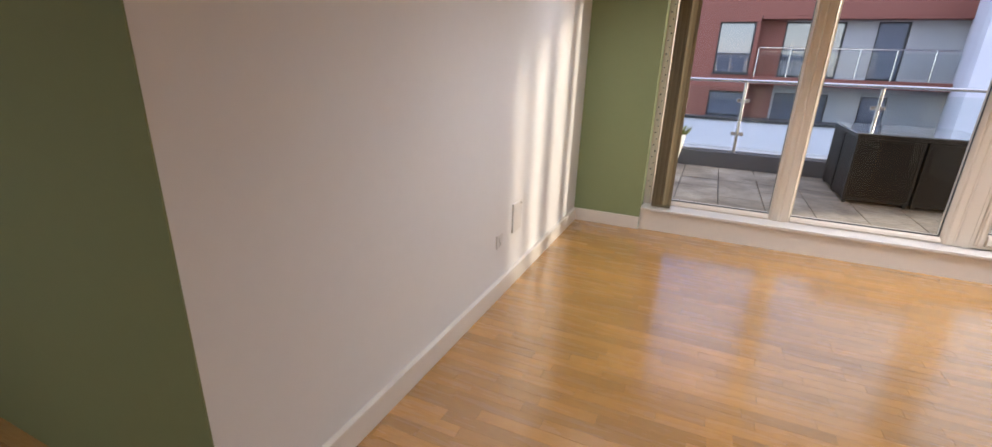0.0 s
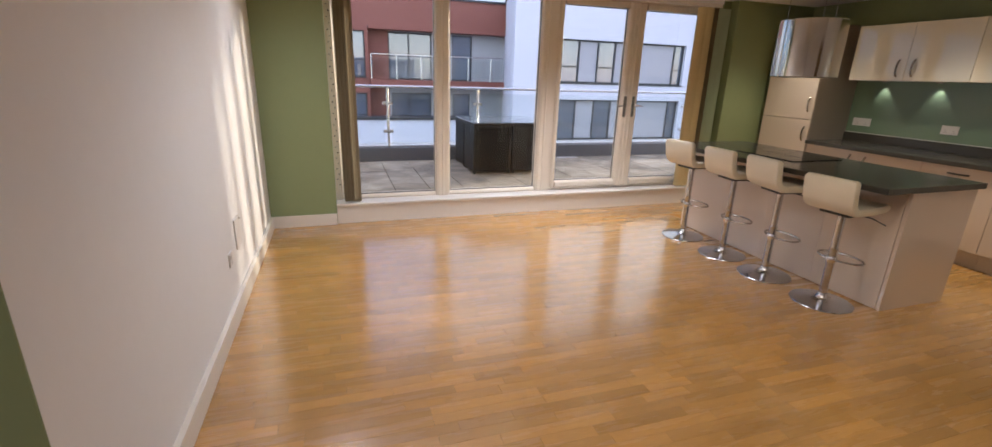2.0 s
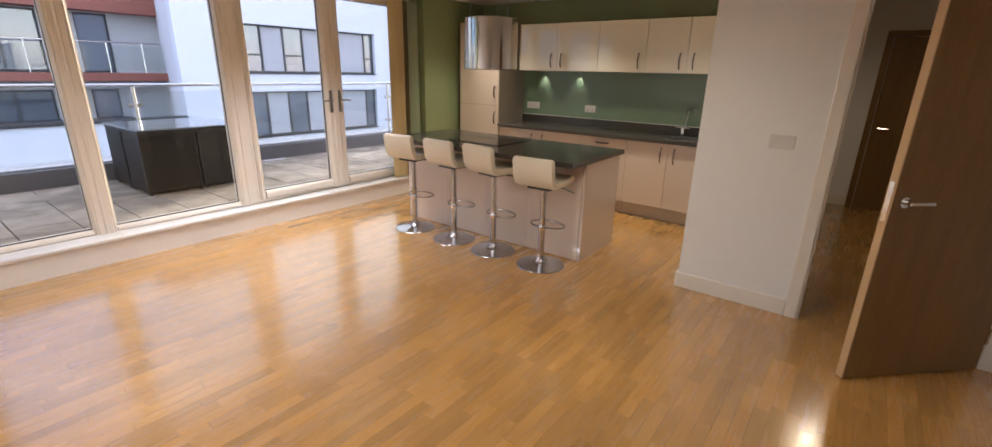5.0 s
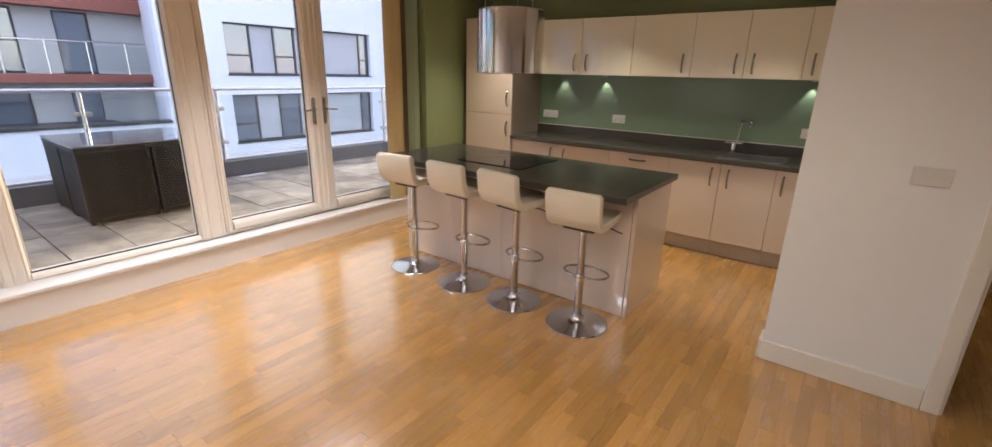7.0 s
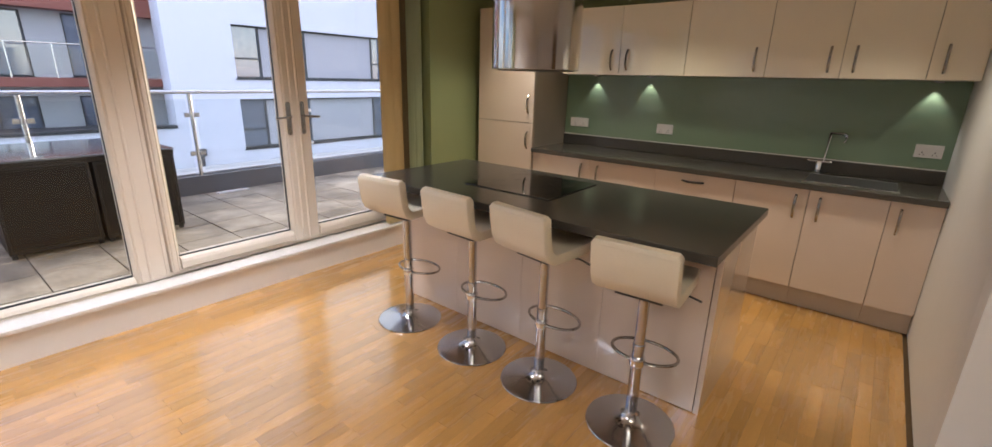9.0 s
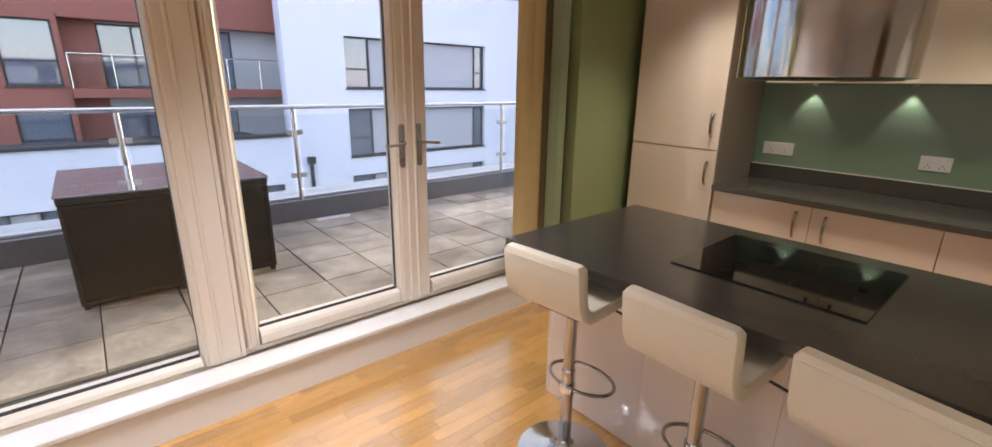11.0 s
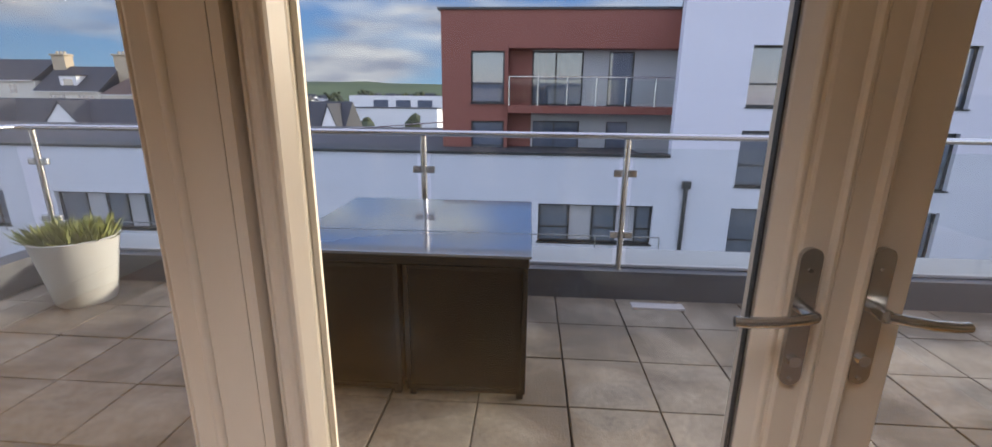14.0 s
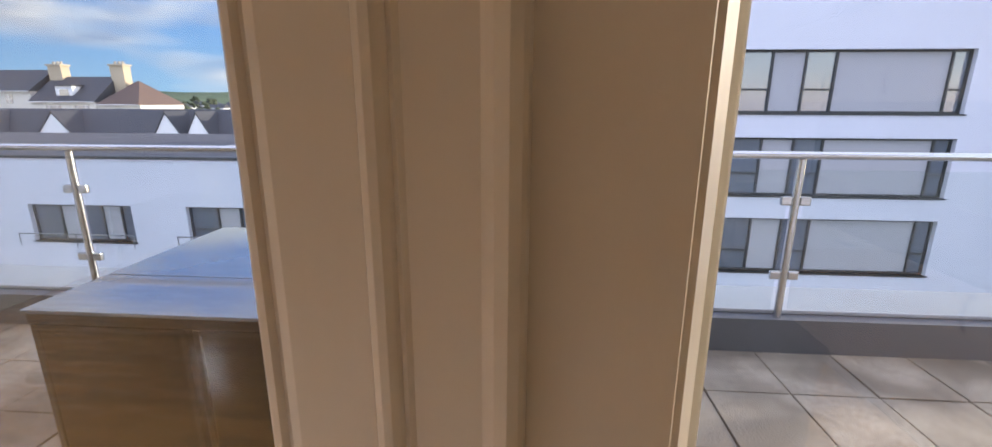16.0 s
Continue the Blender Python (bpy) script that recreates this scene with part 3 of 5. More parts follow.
tube(bm, [(0.34, 0.06, 1.0), (0.24, 0.06, 1.0)], 0.009)
part("lever_handle", bm, M["chrome"], hall_door, "chrome lever", True)


# ---- kitchen ----
def bow_handle(bm, p, axis, length, out):
    """A bowed bar pull; p its middle on the door's face, out the way that it stands off."""
    a, o, p = Vector(axis), Vector(out), Vector(p)
    pts = []
    for k in range(9):
        s = k / 8 * 2 - 1
        pts.append(p + a * (s * length / 2) + o * (0.028 * (1 - abs(s) ** 3) + 0.001))
    tube(bm, pts, 0.0085, 8)
    return bm


def cabinet(name, label, y0, y1, front, back, z0, z1, doors, plinth=0.0, group="", front_mat="cabinet"):
    """A unit whose doors face -x. doors: (y0, y1, z0, z1, handle (y, z, 'v' or 'h') or None)."""
    cy = (y0 + y1) / 2
    c = thing(name, (front, cy, z0 - plinth), label, "cabinet", group)
    def local(v):
        return v - cy
    base = z0 - plinth
    part("body", boxed(0.022, back - front, local(y0) + 0.001, local(y1) - 0.001, plinth, z1 - base, 0.001), M["carcass"], c)
    for dy0, dy1, dz0, dz1, h in doors:
        d = part("door", boxed(0.0, 0.020, local(dy0) + 0.0018, local(dy1) - 0.0018, dz0 - base + 0.002, dz1 - base - 0.002, 0.0015), M[front_mat], c, "gloss lacquered front")
        if h:
            hy, hz, way = h
            bm = bmesh.new()
            bow_handle(bm, (0.0, local(hy), hz - base), (0, 0, 1) if way == "v" else (0, 1, 0), 0.16, (-1, 0, 0))
            part("handle", bm, M["nickel"] if way == "v" else M["black"], d, "bowed brushed steel handle" if way == "v" else "dark bar handle", True)
    if plinth:
        part("plinth", boxed(0.06, 0.08, local(y0) + 0.001, local(y1) - 0.001, 0.002, plinth - 0.002), M["plinth"], c)
    return c


WALL_BACK = 5.418
G = "kitchen cabinets"
cabinet("tall_unit", "tall mushroom gloss kitchen unit with two doors", 4.36, 5.03, 4.82, WALL_BACK, 0.15, 2.16,
        [(4.36, 5.03, 1.132, 2.16, (4.42, 1.30, "v")), (4.36, 5.03, 0.15, 1.128, (4.42, 0.97, "v"))], 0.15, G)
BASE = [(3.75, 4.355, (3.83, 0.735, "v")), (3.155, 3.75, (3.67, 0.735, "v")), (2.56, 3.155, (2.86, 0.80, "h")),
        (2.10, 2.56, (2.17, 0.735, "v")), (1.67, 2.10, (2.03, 0.735, "v")), (1.412, 1.67, (1.61, 0.735, "v"))]
for y0, y1, h in BASE:
    cabinet("base_unit", "mushroom gloss base unit under the black worktop", y0, y1, 4.84, WALL_BACK, 0.15, 0.862,
            [(y0, y1, 0.15, 0.862, h)], 0.15, G)
WALLS = [(3.67, 4.22, (3.74, 1.70, "v")), (3.115, 3.67, (3.60, 1.70, "v")), (2.545, 3.115, (2.62, 1.70, "v")),
         (2.10, 2.545, (2.17, 1.70, "v")), (1.66, 2.10, (2.03, 1.70, "v")), (1.412, 1.66, (1.59, 1.70, "v"))]
for y0, y1, h in WALLS:
    cabinet("wall_unit", "cream gloss wall unit over the green splashback", y0, y1, 5.07, WALL_BACK, 1.578, 2.13,
            [(y0, y1, 1.578, 2.13, h)], 0.0, G, "cabinet_pale")
bm = boxed(4.80, 5.398, 1.412, 4.358, 0.865, 0.905, 0.004)
solid("worktop", bm, M["granite"], "polished black granite worktop along the kitchen wall", "worktop")
solid("upstand", boxed(5.388, 5.417, 1.414, 4.357, 0.9065, 1.0, 0.002), M["granite"], "black granite upstand behind the worktop", "worktop")
splash = solid("splashback", boxed(5.405, 5.4175, 1.413, 4.357, 1.0015, 1.576, 0.001), M["splash"], "green back-painted glass splashback with a pale edge", "splashback")
part("edge_strip", boxed(5.399, 5.4045, 1.413, 4.357, 1.0015, 1.008), M["plate"], splash, "pale silicone edge")

sink = thing("sink", (5.10, 1.90, 0.905), "stainless steel undermounted sink in black worktop", "sink")
bm = bmesh.new()
for x0, x1, y0, y1 in ((-0.20, 0.16, 0.25, 0.262), (-0.20, 0.16, -0.262, -0.25), (-0.212, -0.20, -0.262, 0.262), (0.16, 0.172, -0.262, 0.262)):
    box(bm, x0, x1, y0, y1, 0.001, 0.005, 0.001)
part("rim", bm, M["steel"], sink)
# Flat black sheet paints the hollow bowl's shade; no hollow is cut.
part("bowl_shade", boxed(-0.20, 0.16, -0.25, 0.25, 0.0005, 0.002), M["gasket_and_shade"], sink, "flat black sheet for the steel bowl's shadow")
tap = thing("tap", (5.33, 2.12, 0.905), "chrome mixer tap with tall curved spout", "tap")
part("base", lathe(bmesh.new(), [(0.026, 0.0), (0.026, 0.010), (0.021, 0.014), (0.021, 0.078), (0.017, 0.086)]), M["chrome"], tap, "", True)
part("crossbar", rod(rod(bmesh.new(), (0, -0.062, 0.088), (0, 0.062, 0.088), 0.010), (0, 0, 0.075), (0, 0, 0.09), 0.014), M["chrome"], tap, "chrome cross body", True)
for s_y in (-1, 1):
    part("tap_lever", rod(bmesh.new(), (0, s_y * 0.060, 0.088), (0, s_y * 0.078, 0.090), 0.013, 0.011), M["chrome"], tap, "", True)
bm = bmesh.new()
tube(bm, [(0, -0.030, 0.085), (0, -0.030, 0.285), (-0.004, -0.034, 0.298), (-0.016, -0.044, 0.303), (-0.075, -0.118, 0.303), (-0.084, -0.129, 0.298), (-0.087, -0.133, 0.285), (-0.087, -0.133, 0.245)], 0.0115, 12)
part("spout", bm, M["chrome"], tap, "tall angular swivel spout", True)


def plate(name, at, out, w, h, label, gangs=2, switches=True):
    """A wall plate; out: the way that it faces."""
    ob = thing(name, at, label, "socket" if "socket" in name else "switch", turn=math.degrees(math.atan2(out[1], out[0])))
    part("faceplate", boxed(0.0, 0.009, -w / 2, w / 2, -h / 2, h / 2, 0.003), M["plate"], ob)
    for g in range(gangs):
        c = (g - (gangs - 1) / 2) * w / max(gangs, 1) * 0.92
        if switches:
            part("rocker", boxed(0.0085, 0.013, c - 0.011, c + 0.011, -0.004, 0.026, 0.002), M["plate"], ob, "white rocker")
        if name == "socket":
            bm = bmesh.new()
            box(bm, 0.0088, 0.0096, c - 0.003, c + 0.003, -0.012, -0.003)
            box(bm, 0.0088, 0.0096, c - 0.014, c - 0.007, -0.026, -0.021)
            box(bm, 0.0088, 0.0096, c + 0.007, c + 0.014, -0.026, -0.021)
            part("pin_hole", bm, M["black"], ob)
    return ob


for y, w in ((4.19, 0.20), (3.325, 0.146), (1.53, 0.146)):
    plate("socket", (5.405, y, 1.125), (-1, 0), w, 0.086, "white plastic double socket on the green splashback")
plate("light_switch", (3.27, 0.895, 1.168), (-1, 0), 0.146, 0.088, "white plastic light switch on the white wall", 3)
plate("socket", (-1.03, 3.28, 0.385), (1, 0), 0.086, 0.086, "small plastic socket on the white wall", 1)
blank = thing("wall_plate", (-1.03, 3.56, 0.47), "white blank media plate on the white wall", "plate")
part("faceplate", boxed(0.0, 0.012, -0.075, 0.075, -0.10, 0.10, 0.004), M["plate"], blank)
part("connector", rod(bmesh.new(), (0.011, 0.045, 0.085), (0.022, 0.045, 0.085), 0.006), M["steel"], blank)

# Island with hob.
island = thing("kitchen_island", (3.50, 3.275, 0.0), "mushroom gloss kitchen island with panelled front", "island")
part("body", boxed(-0.28, 0.34, -1.03, 1.04, 0.0, 0.862), M["carcass"], island)
for k in range(4):
    y0 = -1.028 + k * 0.5165
    part("front_panel", boxed(-0.302, -0.2815, y0 + 0.0004, y0 + 0.5161, 0.004, 0.862, 0.001), M["cabinet"], island, "gloss mushroom panel")
part("end_panel", boxed(-0.300, 0.36, -1.056, -1.0315, 0.0, 0.862, 0.001), M["cabinet"], island, "gloss mushroom end panel")
part("end_panel", boxed(-0.300, 0.36, 1.0415, 1.062, 0.0, 0.862, 0.001), M["cabinet"], island, "gloss mushroom end panel")
for k in range(4):
    y0 = -1.028 + k * 0.5165
    part("rear_door", boxed(0.3415, 0.36, y0 + 0.002, y0 + 0.5145, 0.12, 0.858, 0.001), M["cabinet"], island)
solid("island_worktop", boxed(2.90, 3.875, 2.185, 4.345, 0.8645, 0.905, 0.004), M["granite"], "polished black granite island top with seating overhang", "worktop")
hob = thing("hob", (3.465, 3.425, 0.9055), "black ceramic glass hob on the granite island", "hob")
part("glass", boxed(-0.275, 0.275, -0.305, 0.305, 0.0, 0.006, 0.002), M["hob"], hob)
ring_mat = material("hob_marking", (0.03, 0.03, 0.03), 0.3)
for x, y, r in ((-0.13, -0.15, 0.09), (-0.13, 0.15, 0.075), (0.12, -0.15, 0.075), (0.12, 0.15, 0.10)):
    bm = bmesh.new()
    tube(bm, [(x + r * math.cos(a * math.pi / 16), y + r * math.sin(a * math.pi / 16), 0.0058) for a in range(32)], 0.0009, 4, True)
    part("cooking_zone", bm, ring_mat, hob, "thin grey ring")

hood = thing("extractor_hood", (3.47, 3.44, 1.575), "round stainless steel extractor hood hung over the island", "extractor hood")
part("drum", lathe(bmesh.new(), [(0.235, 0.0), (0.250, 0.004), (0.250, 0.44), (0.244, 0.447), (0.0, 0.447)][:-1] + [(0.02, 0.447)], seg=64), M["hood"], hood, "", True)
part("filter", lathe(bmesh.new(), [(0.215, -0.004), (0.22, -0.001)]), M["black"], hood, "dark filter disc")
for k in range(3):
    a = 2.1 * k + 0.4
    part("suspension_cable", rod(bmesh.new(), (0.2 * math.cos(a), 0.2 * math.sin(a), 0.446), (0.2 * math.cos(a), 0.2 * math.sin(a), CEIL - 1.575), 0.0025, seg=6), M["steel"], hood)
part("ceiling_rose", lathe(bmesh.new(), [(0.23, CEIL - 1.575 - 0.03), (0.23, CEIL - 1.575 - 0.001)]), M["hood"], hood, "", True)


# Bar stools.
def bar_stool(at, turn, top=0.0):
    s = thing("bar_stool", (*at, 0.0), "cream leatherette bar stool on a chrome pedestal", "stool", "stools along the island", turn)
    part("base", lathe(bmesh.new(), [(0.200, 0.0), (0.203, 0.004), (0.200, 0.009), (0.15, 0.017), (0.09, 0.026), (0.05, 0.038), (0.034, 0.058), (0.030, 0.075)], seg=56), M["base_chrome"], s, "domed chrome base disc", True)
    bm = bmesh.new()
    lathe(bm, [(0.0265, 0.07), (0.0265, 0.40), (0.0285, 0.405), (0.0285, 0.42)])
    part("column", bm, M["base_chrome"], s, "", True)
    part("gas_lift", lathe(bmesh.new(), [(0.0235, 0.415), (0.0235, 0.715 + top)]), M["base_chrome"], s, "", True)
    bm = bmesh.new()
    pts = [(0.095 + 0.100 * math.cos(a * math.pi / 14), 0.152 * math.sin(a * math.pi / 14), 0.335) for a in range(28)]
    tube(bm, pts, 0.0075, 8, True)
    part("footrest", bm, M["nickel"], s, "chrome loop footrest", True)
    part("collar", lathe(bmesh.new(), [(0.033, 0.315), (0.035, 0.32), (0.035, 0.35), (0.033, 0.355)]), M["chrome"], s, "", True)
    part("seat_plate", boxed(-0.10, 0.10, -0.10, 0.10, 0.708 + top, 0.724 + top, 0.003), M["black"], s)
    bm = bmesh.new()
    tube(bm, [(0.03, -0.02, 0.712 + top), (0.10, -0.13, 0.700 + top), (0.14, -0.20, 0.665 + top)], 0.005, 6)
    part("lift_lever", bm, M["black"], s, "black lift lever", True)
    # One bent shell: a padded seat that turns up into a low back.
    path = [(0.205, 0.772), (0.19, 0.770), (0.12, 0.760), (0.03, 0.752), (-0.06, 0.751), (-0.125, 0.759), (-0.162, 0.782), (-0.180, 0.82), (-0.191, 0.885), (-0.199, 0.955), (-0.201, 0.972)]
    last = len(path) - 1
    cross = [(-1, 0.0), (-1, 0.62), (-0.975, 0.93), (-0.90, 1.0), (0, 1.0), (0.90, 1.0), (0.975, 0.93), (1, 0.62), (1, 0.0), (1, -0.62), (0.975, -0.93), (0.90, -1.0), (0, -1.0), (-0.90, -1.0), (-0.975, -0.93), (-1, -0.62)]
    def shell(bm, i0, i1):
        rows = []
        for i in range(i0, i1 + 1):
            x, z = path[i][0], path[i][1] + top
            xa, za = path[max(i - 1, 0)]
            xb, zb = path[min(i + 1, last)]
            way = Vector((xb - xa, 0, zb - za)).normalized()
            up = Vector((way.z, 0, -way.x))
            end = i in (0, last)
            w = 0.176 - (0.012 if end else 0.0) - (0.014 if i in (1, last - 1) and i == 1 else 0.0)
            t = 0.016 if end else 0.026
            ring = []
            for u, v in cross:
                c = Vector((x, 0, z)) + up * (v * t)
                lift = 0.018 * max(0.0, abs(u) - 0.5) if 1 < i < 5 else 0.0
                ring.append(bm.verts.new((c.x, u * w, c.z + lift)))
            rows.append(ring)
        n = len(cross)
        for a, b in zip(rows, rows[1:]):
            for k in range(n):
                bm.faces.new((a[k], a[(k + 1) % n], b[(k + 1) % n], b[k]))
        bm.faces.new(rows[0])
        bm.faces.new(rows[-1][::-1])
        return bm
    part("seat", shell(bmesh.new(), 0, 5), M["leather"], s, "", True)
    part("backrest", shell(bmesh.new(), 5, last), M["leather"], s, "low padded back", True)
    bm = bmesh.new()
    tube(bm, [(-0.227, -0.155, 0.950 + top), (-0.228, 0.0, 0.952 + top), (-0.227, 0.155, 0.950 + top)], 0.0012, 5)
    part("seam", bm, M["leather"], s, "stitched seam")
    return s


first = bar_stool((2.940, 3.98), 4)
copy_thing(first, pose(2.941, 3.44, 0, 0, 0, -3))
copy_thing(first, pose(2.937, 2.962, 0, 0, 0, -9))
bar_stool((2.935, 2.450), 3, -0.035)

# Ceiling downlights, some of them added fill, and lights under the wall units.
for dx, dy, share, wide, cone in DOWNLIGHTS_AND_FILL:
    d = thing("downlight", (dx, dy, CEIL - 0.001), "small round recessed ceiling downlight, lit; some added as fill", "lamp", "ceiling downlights")
    bm = bmesh.new()
    tube(bm, [(0.040 * math.cos(a * math.pi / 12), 0.040 * math.sin(a * math.pi / 12), -0.004) for a in range(24)], 0.006, 6, True)
    part("bezel", bm, M["chrome"], d, "", True)
    part("lens", lathe(bmesh.new(), [(0.034, -0.003), (0.034, -0.001)], seg=20), M["lamp"], d, "glowing warm lens")
for uy in UNDER:
    d = thing("cabinet_light", (5.365, uy, 1.5765), "small round light under the wall unit, lit", "lamp", "lights under the wall units")
    part("body", lathe(bmesh.new(), [(0.030, -0.012), (0.033, -0.010), (0.033, 0.0)], seg=24), M["steel"], d, "", True)


# ---- terrace ----
TZ = 0.20
structure("terrace_slab", boxed(-1.25, 9.2, 5.502, 8.05, -0.2, TZ - 0.022), M["grout"], "dark bedding under the paving", "terrace")
structure("parapet", boxed(-1.25, 9.2, 7.62, 8.05, TZ - 0.02, 0.40), M["kerb"], "dark grey felted parapet kerb", "parapet")
structure("parapet_coping", boxed(-1.25, 9.2, 7.70, 8.07, 0.402, 0.425, 0.006), M["coping"], "pale weathered coping", "parapet")
structure("parapet_west", boxed(-1.25, -1.06, 5.502, 7.618, TZ - 0.02, 0.40), M["kerb"], "dark grey felted parapet kerb", "parapet")
structure("threshold", boxed(2.0, 4.04, 5.42, 5.52, 0.188, 0.222, 0.004), M["coping"], "grey door threshold", "threshold")
structure("outer_wall_east", boxed(4.06, 7.3, 5.503, 5.56, 0, 2.518), M["render"], "white rendered outside wall", "wall")
structure("outer_wall_west", boxed(-3.4, -0.41, 5.503, 5.56, 0, 2.518), M["render"], "white rendered outside wall", "wall")

rail = thing("balustrade", (3.0, 7.66, TZ), "stainless steel balustrade with clear glass panels", "railing")
POSTS = [-0.98, 0.385, 1.785, 3.115, 4.44, 5.755, 7.08, 8.40]


def post(x, y, parent):
    lx, ly = x - 3.0, y - 7.66
    bm = bmesh.new()
    rod(bm, (lx, ly, 0.0), (lx, ly, 1.085), 0.021)
    p = part("post", bm, M["steel"], parent, "", True)
    part("base_bracket", boxed(lx - 0.05, lx + 0.05, ly - 0.032, ly - 0.018, 0.03, 0.12, 0.004), M["steel"], p)
    for z in (0.45, 0.865):
        for s in (-1, 1):
            part("glass_clamp", boxed(*sorted((lx + s * 0.075, lx + s * 0.020)), ly - 0.014, ly + 0.014, z - 0.024, z + 0.024, 0.008), M["steel"], p)
    part("saddle", rod(bmesh.new(), (lx, ly, 1.08), (lx, ly, 1.10), 0.010), M["steel"], p)


for x in POSTS:
    post(x, 7.66, rail)
post(-1.06, 6.30, rail)
bm = bmesh.new()
tube(bm, [(-4.06, -2.1, 1.105), (-4.06, -0.06, 1.105), (-4.03, -0.02, 1.105), (-3.98, 0.0, 1.105), (6.1, 0.0, 1.105)], 0.021, 14)
part("handrail", bm, M["steel"], rail, "round stainless handrail", True)
for a, b in zip(POSTS, POSTS[1:]):
    p = part("glass_panel", boxed(a - 3.0 + 0.045, b - 3.0 - 0.045, -0.005, 0.005, 0.25, 1.03), M["rail_pane"], rail, "clear glass panel")
    p.visible_shadow = False
for y0, y1 in ((5.62, 6.25), (6.35, 7.60)):
    p = part("glass_panel", boxed(-4.065, -4.055, y0 - 7.66, y1 - 7.66, 0.25, 1.03), M["rail_pane"], rail, "clear glass panel")
    p.visible_shadow = False

# Cube dining set: a table with four chairs pushed under it.
TX0, TX1, TY0, TY1 = 1.375, 2.510, 6.415, 7.49
table = thing("garden_table", ((TX0 + TX1) / 2, (TY0 + TY1) / 2, TZ), "dark brown rattan garden table with grey glass top", "table")
hx, hy = (TX1 - TX0) / 2, (TY1 - TY0) / 2
for sx in (-1, 1):
    for sy in (-1, 1):
        part("leg", boxed(*sorted((sx * 0.02, sx * 0.07)), *sorted((sy * 0.02, sy * 0.07)), 0.0, 0.645, 0.004), M["rattan"], table)
part("apron", boxed(-hx * 0.985, hx * 0.985, -hy * 0.985, hy * 0.985, 0.646, 0.686, 0.006), M["rattan"], table, "woven rattan apron")
for y0, y1 in ((-hy, -hy + 0.335), (-hy + 0.341, hy)):
    part("glass_top", boxed(-hx, hx, y0, y1, 0.687, 0.700, 0.004), M["table_glass"], table, "grey tinted glass top")


def garden_chair(cx, cy, turn):
    """Seen from outside: a framed woven back and a woven side."""
    c = thing("garden_chair", (cx, cy, TZ), "dark brown rattan cube chair pushed under the table", "chair", "chairs under the garden table", turn)
    w, d = 0.272, 0.25
    bm = bmesh.new()
    for x0, x1, z0, z1 in ((-w, -w + 0.022, 0.03, 0.642), (w - 0.022, w, 0.03, 0.642), (-w + 0.022, w - 0.022, 0.03, 0.055), (-w + 0.022, w - 0.022, 0.622, 0.642)):
        box(bm, x0, x1, -d, -d + 0.05, z0, z1, 0.003)
    part("back_frame", bm, M["rattan"], c)
    part("backrest", boxed(-w + 0.023, w - 0.023, -d + 0.006, -d + 0.045, 0.056, 0.621, 0.004), M["weave"], c, "woven rattan back panel")
    for s in (-1, 1):
        bm = boxed(*sorted((s * (w - 0.004), s * (w - 0.04))), -d + 0.051, d, 0.03, 0.642, 0.006)
        for k in range(27):
            z = 0.040 + 0.0222 * k
            box(bm, *sorted((s * w, s * (w - 0.006))), -d + 0.054, d - 0.003, z, z + 0.016)
        part("side_panel", bm, M["weave"], c, "ribbed rattan side panel")
    part("seat", boxed(-w + 0.041, w - 0.041, -d + 0.051, d - 0.01, 0.26, 0.36, 0.010), M["rattan"], c)
    for sx in (-1, 1):
        for sy in (-1, 1):
            part("foot", boxed(*sorted((sx * (w - 0.01), sx * (w - 0.04))), *sorted((sy * (d - 0.01), sy * (d - 0.04))), 0.0, 0.029), M["black"], c)
    return c


cx, cy = (TX0 + TX1) / 2, (TY0 + TY1) / 2
chair = garden_chair(cx - 0.283, TY0 + 0.262, 0)
for px, py, turn in ((cx + 0.283, TY0 + 0.262, 0), (cx - 0.283, TY1 - 0.262, 180), (cx + 0.283, TY1 - 0.262, 180)):
    copy_thing(chair, pose(px, py, TZ, 0, 0, turn))

planter = thing("planter", (-0.44, 7.28, TZ), "white tapered planter with green heather", "planter")
bm = bmesh.new()
lathe(bm, [(0.155, 0.0), (0.165, 0.02), (0.235, 0.42), (0.245, 0.44), (0.235, 0.445), (0.222, 0.43), (0.20, 0.38)], seg=36)
part("pot", bm, M["pot"], planter, "weathered white pot", True)
part("soil", lathe(bmesh.new(), [(0.215, 0.385), (0.215, 0.40)], seg=24), M["soil"], planter)
rng = random.Random(5)
bm = bmesh.new()
for k in range(520):
    a, r = rng.uniform(0, 6.283), 0.21 * math.sqrt(rng.random())
    root = Vector((r * math.cos(a), r * math.sin(a), 0.40))
    tip = root + Vector((rng.uniform(-0.07, 0.07) + 0.25 * root.x, rng.uniform(-0.07, 0.07) + 0.25 * root.y, rng.uniform(0.06, 0.17)))
    side = Vector((rng.uniform(-1, 1), rng.uniform(-1, 1), 0)).normalized() * rng.uniform(0.006, 0.012)
    mid = root.lerp(tip, 0.6)
    vs = [bm.verts.new(v) for v in (root, mid + side, tip, mid - side)]
    bm.faces.new(vs)
tagged(part("heather", bm, M["leaf"], planter, "green and yellowish heather tufts"), kind="stuff")

# A pale, thin, flat bar on the paving near the parapet.
paving_bar = thing("drain_grate", (3.36, 7.50, TZ), "pale flat bar lying on the paving", "drain")
part("frame", boxed(-0.17, 0.17, -0.04, 0.04, 0.0, 0.016, 0.003), M["plate"], paving_bar)


cover_plate = thing("manhole_cover", (0.62, 7.15, TZ), "pale round access cover set in the paving", "drain cover")
